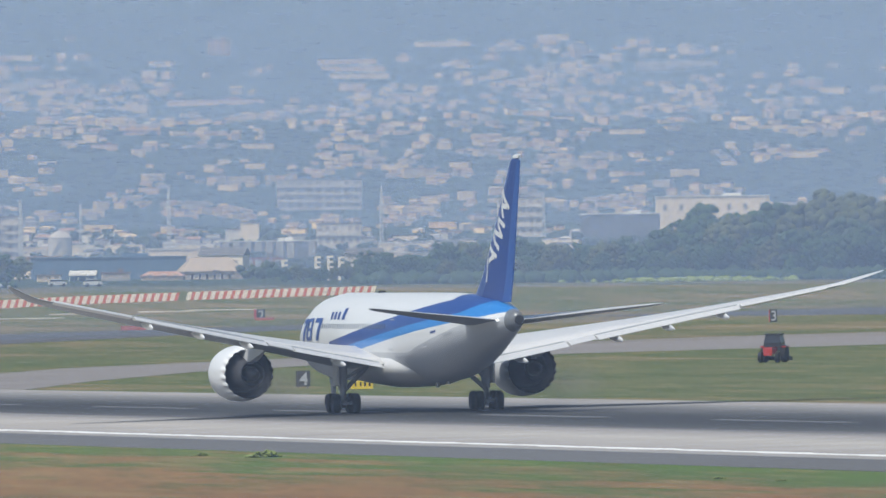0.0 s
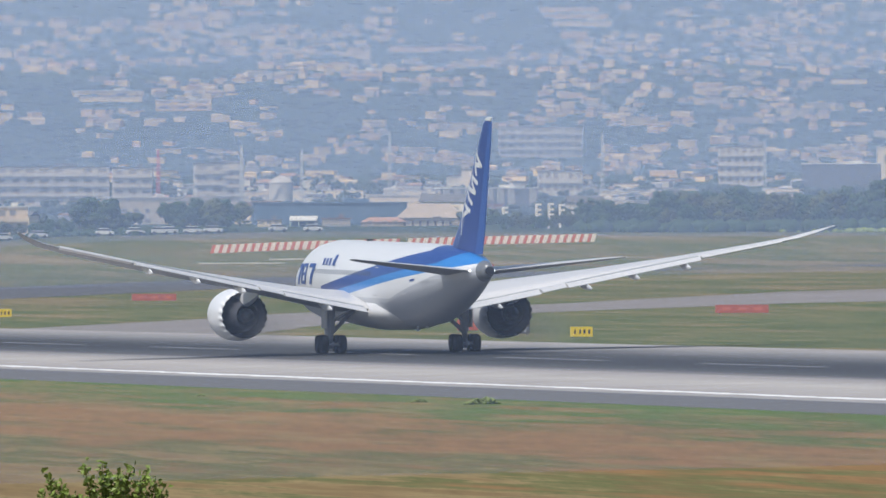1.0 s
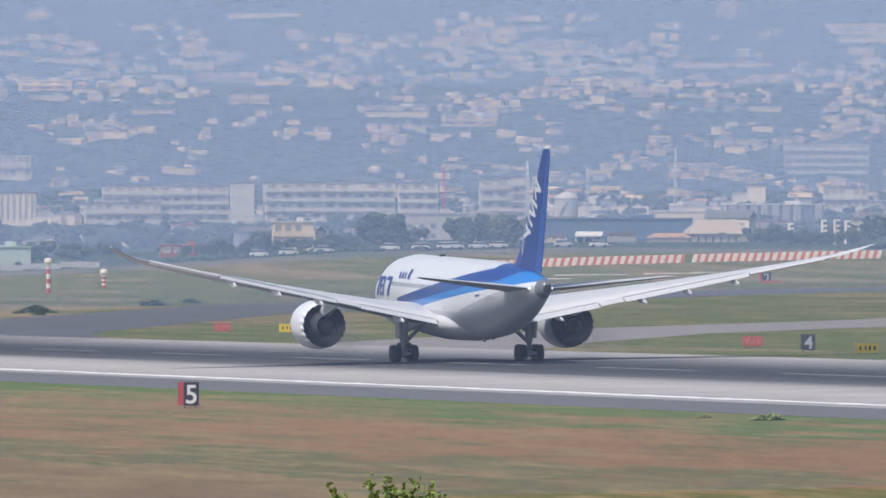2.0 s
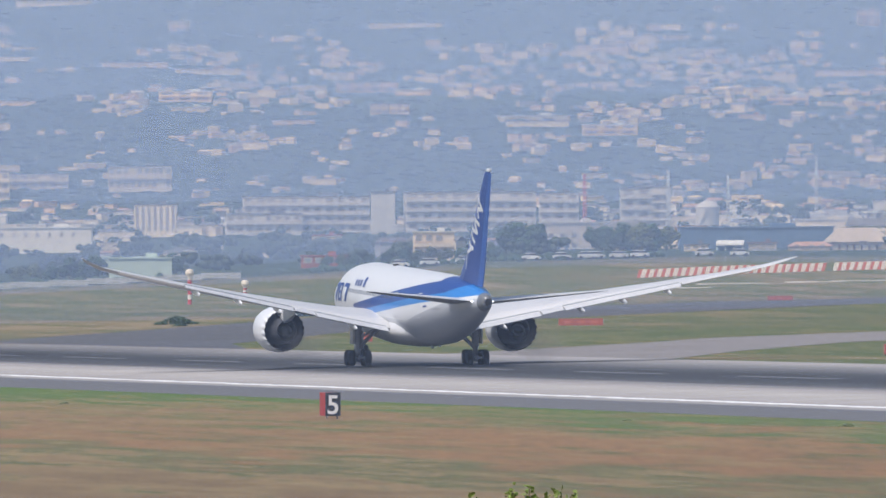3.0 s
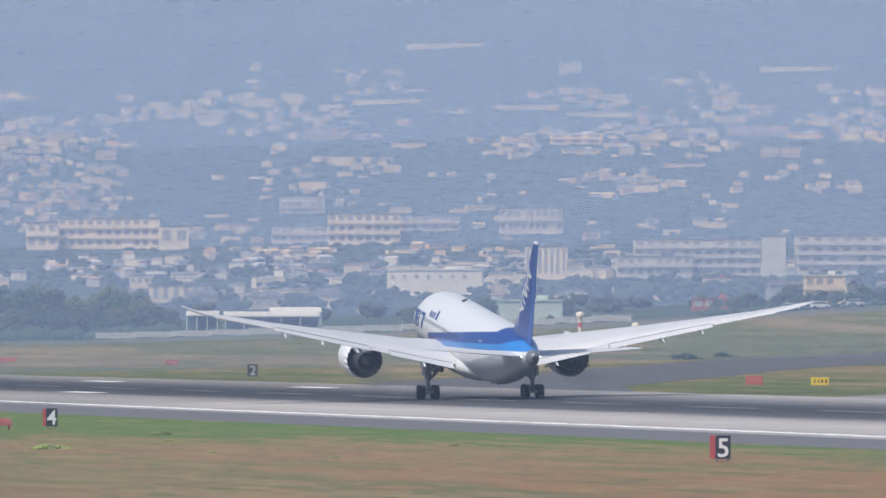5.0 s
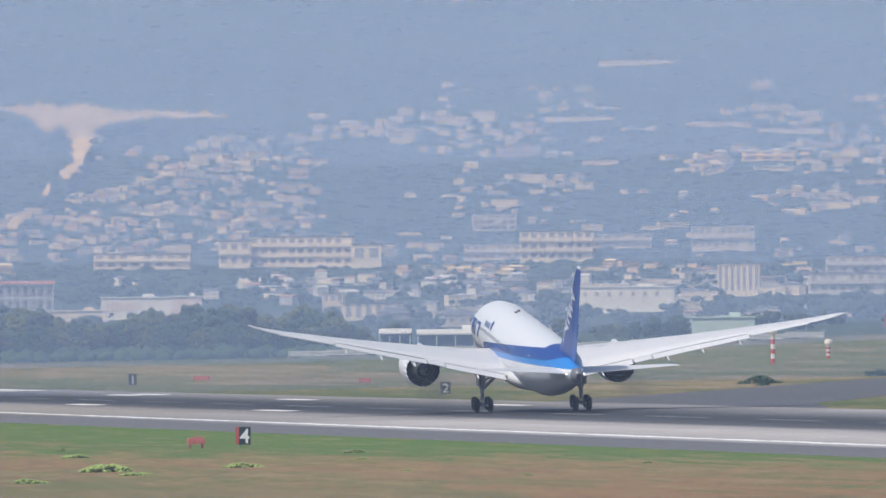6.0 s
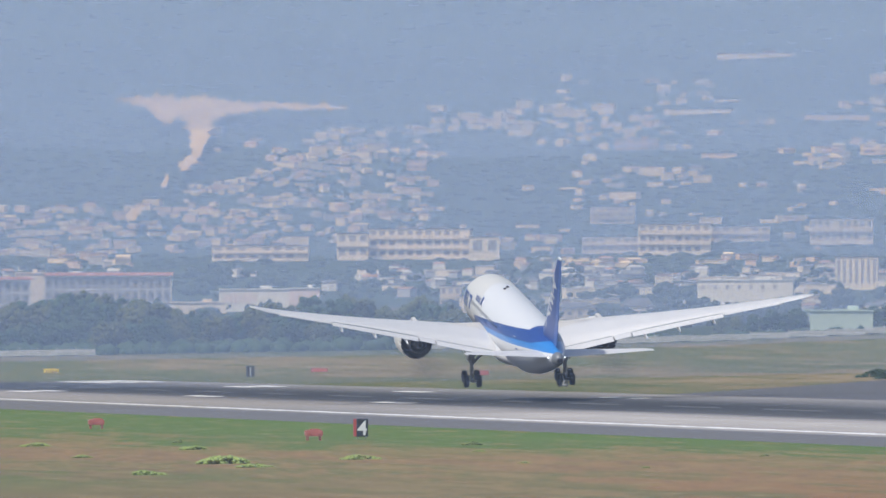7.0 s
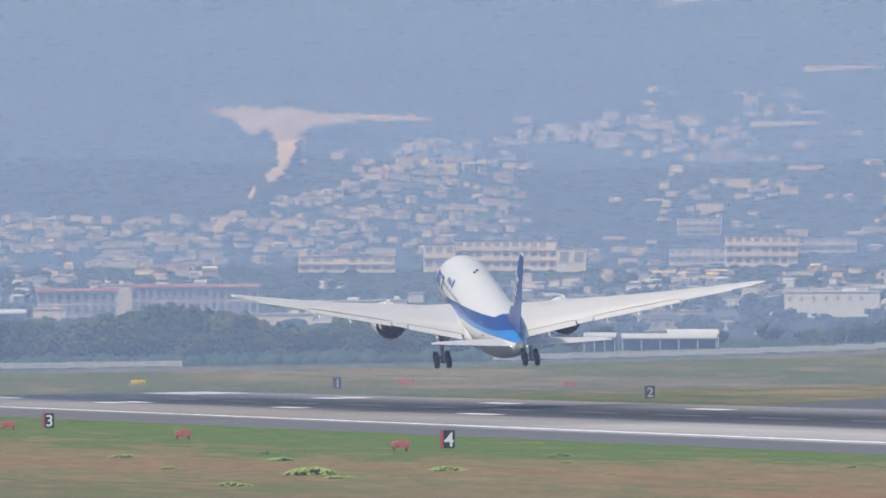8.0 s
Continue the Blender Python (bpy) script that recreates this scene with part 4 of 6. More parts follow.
def blobs(name, places, material, label, category, kind="stuff", parent=None, rough=0.28):
    """Uneven clumps of foliage: centre, three radii."""
    verts, faces = [], []
    for c, rx, ry, rz in places:
        k = len(verts)
        turn = random.uniform(0, 6.28)
        cs, sn = cos(turn), sin(turn)
        for v in ICO_V:
            q = 1 + random.uniform(-rough, rough)
            x, y = v.x * cs - v.y * sn, v.x * sn + v.y * cs
            verts.append((c[0] + x * rx * q, c[1] + y * ry * q, c[2] + v.z * rz * q))
        faces.extend([tuple(i + k for i in f) for f in ICO_F])
    me = bpy.data.meshes.new(name)
    me.from_pydata(verts, [], faces)
    me.materials.append(material)
    me.polygons.foreach_set("use_smooth", [True] * len(me.polygons))
    ob = new(name, me)
    if parent:
        ob.parent = parent
        return ob
    return tagged(ob, label, category, kind=kind)


random.seed(21)
clumps = []
while len(clumps) < 9500:
    az, e = random.uniform(-86, 86), random.uniform(-0.8, 24)
    if random.random() < (0.25 + 0.75 * (1 - settled(az, e))) * (1.0 if e < 11 else 0.2):
        p = ground_at(az, hill_r(az, e))
        k = random.uniform(0.7, 1.5) if random.random() < 0.85 else random.uniform(1.5, 2.2)
        clumps.append((p + Vector((0, 0, k * 0.15)), k * random.uniform(1.0, 1.8), k * 1.2, k * random.uniform(0.25, 0.5)))
for _ in range(900):
    az, r = random.uniform(-86, 86), random.uniform(2740, 3900)
    if 20.5 < az < 35.5 and r < 2860:        # open yard before the warehouse
        continue
    p = ground_at(az, r)
    k = random.uniform(1.0, 2.4)
    for _ in range(9):
        q = p + Vector((random.gauss(0, 0.7), random.gauss(0, 0.5), random.uniform(0.2, 1.2))) * k
        w_ = k * random.uniform(0.25, 0.5)
        clumps.append((q, w_ * 1.3, w_ * 1.2, w_))
blobs("hill_woods", clumps, M_HILLTREE, "dark green woods between the hillside houses", "woods", rough=0.38)


# bare scar on the hill
def scar(ribbons, material, label):
    bm = bmesh.new()

    def ribbon(pts, upright):
        """A strip of bare ground with a ragged edge."""
        rows_ = []
        for (a0, e0, w0), (a1, e1, w1) in zip(pts, pts[1:]):
            for i in range(14):
                k = i / 14
                a, e, w = a0 + (a1 - a0) * k, e0 + (e1 - e0) * k, (w0 + (w1 - w0) * k) * (1 + 0.3 * noise.noise((a0 * 3 + k * 4, e0, 2.2)) + 0.3 * noise.noise((a0 * 9 + k * 13, e0, 5.2)))
                row = []
                for j in range(5):
                    q = (j / 4 - 0.5) * w + (0.3 * noise.noise((a * 2.9, e * 3.7 + j * 3, 6.1)) + 0.2 * noise.noise((a * 8.1, e * 9.3 + j * 5, 1.1)) if j in (0, 4) else 0.0)
                    aa, ee = (a, e + q) if upright else (a + q, e)
                    p = ground_at(aa, hill_r(aa, ee))
                    row.append(bm.verts.new((p.x, p.y, p.z + 4.6)))
                rows_.append(row)
        for r0, r1 in zip(rows_, rows_[1:]):
            for j in range(4):
                bm.faces.new((r0[j], r0[j + 1], r1[j + 1], r1[j]))
    for pts_, upright_ in ribbons:
        ribbon(pts_, upright_)
    tagged(mesh_ob("bare_patch", bm, material), label, "bare ground", kind="structure")


scar([
    ([(-65.0, 11.5, 0.1), (-64.0, 11.4, 0.35), (-62.9, 11.15, 0.95), (-61.7, 10.75, 1.95), (-60.5, 10.85, 1.35), (-59.4, 10.6, 2.0), (-57.9, 10.85, 1.15), (-56.4, 10.9, 0.75), (-54.1, 11.0, 0.45), (-51.4, 10.95, 0.3), (-49.1, 10.8, 0.12)], True),
    ([(-59.3, 10.2, 2.6), (-59.4, 9.5, 1.6), (-59.4, 8.5, 1.0), (-59.6, 7.7, 0.8), (-60.3, 7.0, 1.0), (-60.5, 6.5, 0.4)], False),
    ([(-62.0, 5.6, 0.12), (-61.7, 5.8, 0.45), (-61.45, 6.05, 0.1)], True),
    ([(-64.4, 3.3, 0.2), (-63.9, 3.5, 0.75), (-63.4, 3.85, 0.65), (-63.1, 4.15, 0.15)], True),
], M_SAND, "bare sandy scar on the wooded hill")
scar([([(-34.2, 18.55, 0.08), (-33.0, 18.85, 0.32), (-31.4, 19.1, 0.36), (-29.6, 19.3, 0.3), (-28.4, 19.4, 0.08)], True)], M_TAN, "faint bare clearing high on the hazy hill")

# ---- trees along the airfield's border ----
def tree_template(seed, spread, material):
    """A trunk with limbs and a crown of small clumps, about 10 m tall."""
    random.seed(seed)
    ob = thing("tree", "dense dark green tree at the airfield's border", "tree", "border trees")
    bm = bmesh.new()
    tube(bm, (0, 0, -0.6), (0.1, 0, 4.2), 0.34, 0.2, 8)
    for i in range(6):
        a = i * 1.05 + random.random()
        tube(bm, (0.1, 0, 2.2 + i * 0.35), (cos(a) * spread * 0.6, sin(a) * spread * 0.6, 5.2 + random.uniform(0, 2)), 0.13, 0.05, 6)
    part("trunk", bm, M_BARK, ob)
    places = []
    lobes = [(random.uniform(-1, 1) * spread * 0.6, random.uniform(-1, 1) * spread * 0.6, random.uniform(1.8, 7.8), random.uniform(1.5, 2.6)) for _ in range(11)]
    for lx, ly, lz, lr in lobes:
        for _ in range(30):
            v = Vector((random.gauss(0, 1), random.gauss(0, 1), random.gauss(0, 1))).normalized() * lr * random.uniform(0.55, 1.08)
            k = random.uniform(0.34, 0.8)
            places.append(((lx + v.x, ly + v.y, max(0.6, lz + v.z * 0.85)), k * 1.2, k * 1.2, k))
    crown = blobs("crown", places, material, "", "", parent=ob)
    return ob


M_LEAF_B = mat("olive_foliage", (0.085, 0.105, 0.038), 0.85, 0.25, 0.25, rand=0.25, coord="Generated")
M_LEAF_C = mat("deep_foliage", (0.04, 0.08, 0.036), 0.85, 0.25, 0.25, rand=0.2, coord="Generated")
TREES = [tree_template(s, w, m) for s, w, m in ((1, 3.4, M_LEAF), (2, 4.4, M_LEAF), (3, 3.8, M_LEAF_C), (4, 5.0, M_LEAF_B), (5, 4.0, M_LEAF_C))]
used = set()


def plant(k, az, r, height):
    p = ground_at(az, r)
    s = height / 9.4
    m = pose(p.x, p.y, p.z, 0, 0, random.uniform(0, 360)) @ Matrix.Diagonal((s, s, s, 1))
    ob = TREES[k]
    if k not in used:
        used.add(k)
        ob.matrix_basis = m
        return ob
    made = copy_thing(ob, Matrix())
    made.matrix_basis = m
    return made


random.seed(31)
ROWS = [  # azimuths, crown heights, spacing, distance
    ((43.4, 45.7, 48.8, 51.9, 57.3, 62.3, 64.5, 66.9, 69, 71.1, 72.7, 75.8, 79, 86), (5.0, 5.6, 6.6, 7.9, 6.2, 7.6, 9.8, 12.4, 12.8, 12.6, 14.2, 15, 14.2, 14), 0.8, 2690),
    ((-86, -78.9, -73.9, -70, -67.3, -64.3, -61, -58.9, -55.8, -52, -49.7, -46.6, -43.5, -41.2, -39.7), (8, 8, 7.4, 9.7, 10.2, 9, 7.4, 7.7, 7.6, 8, 9, 7.2, 8.6, 6.2, 3.2), 0.8, 2665),
    ((-24, -21, -18), (3.0, 4.2, 4.0), 1.0, 2690), ((15.4, 17.5, 20.3), (5.0, 5.8, 5.2), 0.9, 2800), ((9.2, 11.2), (6.0, 5.8), 1.0, 2840),
    ((37.4, 40, 43), (3.0, 2.8, 3.4), 0.8, 2690), ((-3, 4, 9.5), (2.6, 3.2, 3.0), 1.1, 2640), ((-14.2, -12.6), (4.0, 3.6), 1.0, 2760)]
for azs_, hs_, gap, r0 in ROWS:
    a = azs_[0]
    while a <= azs_[-1]:
        h_ = float(np.interp(a, azs_, hs_)) * random.uniform(0.82, 1.08)
        plant(random.choice((0, 1, 2, 3, 3, 3, 4)) if a < 0 else random.randrange(5), a, r0 + random.uniform(-25, 45), h_)
        if h_ > 7:
            plant(random.randrange(5), a + gap * 0.5, r0 - 45 + random.uniform(-12, 12), h_ * random.uniform(0.5, 0.72))
        a += gap * random.uniform(0.75, 1.25)

# undergrowth along the foot of the trees
random.seed(33)
bushes = []
for lo_, hi_, n_, h_ in ((43, 86, 420, 1.5), (-86, -39.5, 500, 1.5), (-30, -10, 130, 0.9), (-4, 20, 210, 0.8)):
    for _ in range(n_):
        p = ground_at(random.uniform(lo_, hi_), random.uniform(2560, 2655))
        k = random.uniform(0.3, 1.1) * h_
        bushes.append((p + Vector((0, 0, k * 0.4)), k * 1.3, k * 1.3, k))
blobs("undergrowth", bushes, M_LEAF_C, "low dark undergrowth along the border fence", "bushes")

bushes = []
for _ in range(150):
    p = ground_at(random.gauss(66, 2.8), random.uniform(2535, 2560))
    k = random.uniform(0.25, 0.7)
    bushes.append((p + Vector((0, 0, k * 0.3)), k * 1.6, k * 1.4, k))
blobs("weeds", bushes, M_LUSH, "pale green weeds at the foot of the border trees", "weeds")


# ---- airfield fittings ----
def on_field(s, n, turn=0.0, up=0.0):
    x, y = run(s, n)
    return pose(x, y, field_z(x, y) + up, 0, 0, -math.degrees(HEAD) + turn)


def on_land(az, r, turn=0.0):
    p = ground_at(az, r)
    return pose(p.x, p.y, p.z, 0, 0, -math.degrees(az / 1000) + turn)


def text_part(txt, size, parent, at, material):
    cu = bpy.data.curves.new("numeral", "FONT")
    cu.body, cu.size, cu.extrude, cu.align_x = txt, size, 0.012, "CENTER"
    cu.offset = 0.02
    cu.materials.append(material)
    ob = new("numeral", cu)
    ob.parent = parent
    ob.matrix_basis = pose(*at, 90, 0, 0)
    return ob


def distance_sign(s, n, digit, w, h, d, red=True, turn=0.0):
    ob = thing("distance_sign", "black runway distance board with a white %s" % digit, "sign", "runway distance boards")
    ob.matrix_basis = on_field(s, n, turn)
    bm = bmesh.new()
    box(bm, 0, 0, 0.16 + h / 2, w, 0.12, h)
    # boards beyond the runway use the colours with haze put in
    part("face", bm, M_BLACK if n < 0 else M_HAZEFACE, ob)
    bm = bmesh.new()
    box(bm, 0, 0.07 + d / 2, 0.16 + h / 2, w * 0.98, d, h * 0.98)
    part("housing", bm, M_SIGNRED if red else M_BLACK, ob, "red painted housing")
    for x in (-w * 0.35, w * 0.35):
        bm = bmesh.new()
        tube(bm, (x, 0.3, -0.3), (x, 0.3, 0.2), 0.05, 0.05, 8)
        part("leg", bm, M_STEEL, ob)
    text_part(digit, h * 1.12, ob, (0, -0.075, 0.16 + h * 0.1), M_TEXT if n < 0 else M_HAZETEXT)


for s_, n_, dg in ((-79, -63.7, "5"), (205, -65.4, "4"), (489, -66, "3")):
    distance_sign(s_, n_, dg, 0.92, 1.42, 1.9)
distance_sign(173, 32.1, "4", 1.05, 1.25, 0.5, False)
distance_sign(740, 32, "2", 1.15, 1.4, 0.5, False)
distance_sign(1072, 38.5, "1", 1.1, 1.5, 0.5, False)
distance_sign(1114, 241, "2", 1.3, 1.7, 1.6, True)
distance_sign(754, 222.8, "3", 0.9, 1.5, 0.5, True)


def guide_sign(s, n, w, h):
    """Yellow guidance board; its writing is too small to read and stands as bars."""
    ob = thing("guidance_sign", "yellow taxiway guidance board with dark marks", "sign", "guidance boards")
    ob.matrix_basis = on_field(s, n)
    bm = bmesh.new()
    box(bm, 0, 0, 0.12 + h / 2, w, 0.3, h)
    part("board", bm, M_YELLOW, ob)
    for k in (-0.32, -0.08, 0.12, 0.34):
        bm = bmesh.new()
        box(bm, k * w, -0.16, 0.12 + h / 2, w * (0.07 if k < 0 else 0.09), 0.02, h * 0.42)
        part("bar", bm, M_BLACK, ob)
    for x in (-w * 0.4, w * 0.4):
        bm = bmesh.new()
        tube(bm, (x, 0, -0.3), (x, 0, 0.14), 0.05, 0.05, 8)
        part("leg", bm, M_STEEL, ob)


for s_, n_, w_, h_ in ((146, 30.5, 1.7, 0.75), (451, 43.8, 1.7, 0.75), (1251, 31.5, 2.2, 0.85), (1327, 387.1, 2.4, 1.0), (1414, 376.7, 1.7, 0.9)):
    guide_sign(s_, n_, w_, h_)


def low_board(s, n, w, h, label):
    ob = thing("holding_sign", label, "sign", "red holding boards")
    ob.matrix_basis = on_field(s, n)
    bm = bmesh.new()
    box(bm, 0, 0, 0.1 + h / 2, w, 0.3, h)
    part("board", bm, M_DULLRED, ob)
    for x in (-0.42, -0.14, 0.14, 0.42):
        bm = bmesh.new()
        box(bm, x * w, 0, 0, 0.12, 0.2, 0.24)
        part("foot", bm, M_STEEL, ob)
    for x in (-0.3, 0.0, 0.3):
        bm = bmesh.new()
        box(bm, x * w, -0.155, 0.1 + h / 2, w * 0.16, 0.01, h * 0.34)
        part("bar", bm, M_FADED, ob)


low_board(622, 93.4, 4.9, 0.75, "long low red holding board with pale marks")
low_board(316, 84.7, 4.8, 0.72, "long low red holding board with pale marks")
for s_, n_ in ((475, 41.8), (217, 37.5)):
    low_board(s_, n_, 1.7, 0.85, "short red holding board with pale marks")
for s_, n_, w_ in ((1098, 237.9, 2.8), (994, 196.2, 3.4), (1384, 349.4, 1.1), (1370, 354.4, 1.4), (1010, 62, 1.6), (1160, 60, 2.4)):
    low_board(s_, n_, w_, 0.6, "low red holding board with pale marks")


def approach_light(s, n):
    """A slope-indicator unit: orange box on short legs."""
    ob = thing("slope_light", "orange-red approach light unit on short legs", "light unit", "approach light units")
    ob.matrix_basis = on_field(s, n)
    bm = bmesh.new()
    ring_loft(bm, [[Vector((sx * w, sy * 0.55 + 0.04, z)) for sx, sy in ((-1, -1), (1, -1), (1, 1), (-1, 1))] for z, w in ((0.34, 0.58), (0.4, 0.66), (0.74, 0.66), (0.82, 0.56))])
    box(bm, 0.1, 0.1, 0.87, 0.7, 0.7, 0.1)
    part("housing", bm, M_DULLRED, ob)
    for x in (-0.5, 0.5):
        for y in (-0.4, 0.4):
            bm = bmesh.new()
            tube(bm, (x, y, -0.2), (x, y, 0.5), 0.05, 0.05, 8)
            part("leg", bm, M_DULLRED, ob)
    for x in (-0.35, 0.35):
        bm = bmesh.new()
        lathe(bm, [(-0.57, 0.1), (-0.54, 0.12), (-0.5, 0.12)], "Y", (x, 0, 0.58), 12)
        part("lens", bm, M_DULLRED, ob)


for s_, n_ in ((199, -70.1), (342, -70.3), (485, -70.5)):
    approach_light(s_, n_)


def barrier():
    """Red and white barrier of leaning panels along the far taxiway."""
    ob = thing("barrier", "red and white striped barrier of slanted panels", "barrier")
    n = 96
    meshes = {}
    a, b = (18.2, 2290.0), (44.1, 2372.0)
    for i in range(n):
        k = i / (n - 1)
        if 0.49 < k < 0.515:
            continue
        az, r = a[0] + (b[0] - a[0]) * k, a[1] + (b[1] - a[1]) * k
        p = ground_at(az, r)
        white = i % 2
        if white not in meshes:
            bm = bmesh.new()
            w, h, lean = (0.36 if white else 0.27), 1.2, 0.4
            v = [bm.verts.new((x + (lean if z > 0.2 else 0), y, z)) for y in ((-0.1, 0.02) if white else (-0.04, 0.08)) for x, z in ((-w, 0.12), (w, 0.12), (w, 0.12 + h), (-w, 0.12 + h))]
            for f in ((0, 1, 2, 3), (7, 6, 5, 4), (0, 4, 5, 1), (1, 5, 6, 2), (2, 6, 7, 3), (3, 7, 4, 0)):
                bm.faces.new([v[j] for j in f])
            box(bm, 0, 0.1, 0.06, 0.5, 0.5, 0.14)
            me = bpy.data.meshes.new("panel")
            bm.to_mesh(me)
            bm.free()
            me.materials.append(M_WHITEWALL if white else M_FADED)
            meshes[white] = me
        pn = new("panel", meshes[white])
        pn.parent = ob
        pn.matrix_basis = pose(p.x, p.y, p.z, 0, 0, -math.degrees(az / 1000))


barrier()


def kerb(az, r, w):
    """A low pale raised strip added for the mirage shine beside the far taxiway."""
    bm = bmesh.new()
    n = max(4, int(w / 3))
    ring_loft(bm, [[Vector((-w / 2 + w * i / n, y, z)) for y, z in ((-0.3, -0.1), (-0.3, 0.04 + 0.16 * random.random()), (0.3, 0.14), (0.3, -0.1))] for i in range(n + 1)])
    ob = mesh_ob("kerb", bm, M_PALE)
    ob.matrix_basis = on_land(az, r)
    tagged(ob, "low pale strip added for mirage shine beside the far taxiway", "kerb", kind="structure")


random.seed(37)
# mirage streaks by the taxiway, built as pale strips
for az_, r_, w_ in ((18.6, 2189, 6.0), (22.0, 2180, 5.0), (20.5, 2186, 4.0), (24.6, 2212, 11.0), (30.2, 2216, 9.0), (34.0, 2222, 12.0)):
    kerb(az_, r_, w_)


def striped_pole(az, r, h, label):
    ob = thing("marker_pole", label, "pole", "red and white poles")
    ob.matrix_basis = on_land(az, r)
    n = 6
    for i in range(n):
        bm = bmesh.new()
        tube(bm, (0, 0, -0.2 if i == 0 else h * i / n), (0, 0, h * (i + 1) / n), 0.3, 0.3, 12)
        part("band", bm, M_REDPAINT if i % 2 == 0 else M_WHITEWALL, ob)
    bm = bmesh.new()
    lathe(bm, [(h, 0.5), (h + 0.3, 0.62), (h + 0.7, 0.55), (h + 0.9, 0.2)], "Z", (0, 0, 0), 14)
    part("lamp_head", bm, M_WHITEWALL, ob)


striped_pole(-12.35, 2162, 4.3, "tall red and white marker pole with a round head")
striped_pole(-8.58, 2219, 1.9, "short red and white marker pole in the grass")


def tractor():
    ob = thing("tractor", "red farm tractor with a dark cab mowing the airfield", "tractor")
    ob.matrix_basis = on_field(263, 93.8, 150)
    bm = bmesh.new()
    box(bm, 0, 0.85, 1.0, 0.8, 1.7, 0.6)
    box(bm, 0, 1.6, 0.85, 0.7, 0.25, 0.5)
    part("bonnet", bm, M_SIGNRED, ob)
    bm = bmesh.new()
    ring_loft(bm, [[Vector((sx * w, y0 + sy * d, z)) for sx, sy in ((-1, -1), (1, -1), (1, 1), (-1, 1))] for z, w, d, y0 in ((1.0, 0.72, 0.65, -0.5), (1.7, 0.75, 0.68, -0.5), (2.35, 0.62, 0.55, -0.5))])
    cab = part("cab", bm, M_GLASS, ob, "dark glazed cab")
    bm = bmesh.new()
    box(bm, 0, -0.5, 2.42, 1.4, 1.3, 0.12)
    part("roof", bm, M_BLACK, cab)
    for sx in (-1, 1):
        bm = bmesh.new()
        box(bm, sx * 0.85, -0.6, 1.35, 0.5, 1.2, 0.12)
        part("mudguard", bm, M_SIGNRED, ob)
        wheel(ob, sx * 0.88, -0.6, 0.75, 0.75, 0.46)
        wheel(ob, sx * 0.75, 1.25, 0.48, 0.48, 0.34)
    bm = bmesh.new()
    box(bm, 0, -1.8, 0.35, 2.2, 1.0, 0.35)
    tube(bm, (0, -0.9, 0.6), (0, -1.7, 0.5), 0.08, 0.08, 8)
    part("mower_deck", bm, M_BLACK, ob)


tractor()


# parked cars on the road behind the far embankment
def car_template():
    ob = thing("parked_car", "small pale parked car on the border road", "car", "parked cars")
    bm = bmesh.new()
    ring_loft(bm, [[Vector((x, sy * w, z)) for sy, z in ((-1, 0.35), (1, 0.35), (1, zt), (-1, zt))] for x, w, zt in ((-1.65, 0.66, 0.75), (-1.55, 0.72, 0.92), (-0.6, 0.74, 0.98), (0.8, 0.74, 0.96), (1.5, 0.72, 0.85), (1.65, 0.6, 0.7))])
    part("body", bm, M_CARPAINT, ob)
    bm = bmesh.new()
    ring_loft(bm, [[Vector((x0 * k, sy * w, z)) for x0, sy in ((-1.3, -1), (0.9, -1), (0.9, 1), (-1.3, 1))] for z, w, k in ((0.95, 0.7, 1.0), (1.3, 0.62, 0.85))])
    part("windows", bm, M_GLASS, ob)
    bm = bmesh.new()
    box(bm, -0.17, 0, 1.36, 1.9, 1.24, 0.1)
    part("roof", bm, M_CARPAINT, ob)
    for x in (-1.05, 1.05):
        for y in (-0.66, 0.66):
            bm = bmesh.new()
            lathe(bm, [(-0.1, 0.18), (-0.1, 0.32), (0.1, 0.32), (0.1, 0.18)], "Y", (x, y, 0.32), 14)
            part("wheel", bm, M_TYRE, ob)
    return ob


CAR = car_template()
random.seed(41)
for i, a in enumerate((2.0, 4.0, 6.4, 10.9, 13.0, 14.7, 15.3, 16.9, 18.3, 22.7, 25.1)):
    m = on_land(a, 2562 + random.uniform(-8, 6), random.uniform(-14, 14))
    if i == 0:
        CAR.matrix_basis = m
    else:
        copy_thing(CAR, m)


# border fence: posts and rails in bays
def fence_bay(w):
    ob = thing("border_fence", "pale low fence bay along the airfield's border", "fence", "border fence bays")
    for x in (-w / 2, 0, w / 2):
        bm = bmesh.new()
        box(bm, x, 0, 0.6, 0.12, 0.12, 1.8)
        part("post", bm, M_FENCE, ob)
    for z in (0.3, 0.55, 0.8, 1.05):
        bm = bmesh.new()
        box(bm, 0, -0.08, z, w, 0.05, 0.2)
        part("rail", bm, M_FENCE, ob)
    return ob


BAY = fence_bay(6.6)
first = True
for lo_, hi_ in ((-86, -66), (-44, -9)):
    a = lo_
    while a < hi_:
        m = on_land(a, 2545)
        if first:
            BAY.matrix_basis, first = m, False
        else:
            copy_thing(BAY, m)
        a += 2.6

# ---- rough growth on the airfield ----

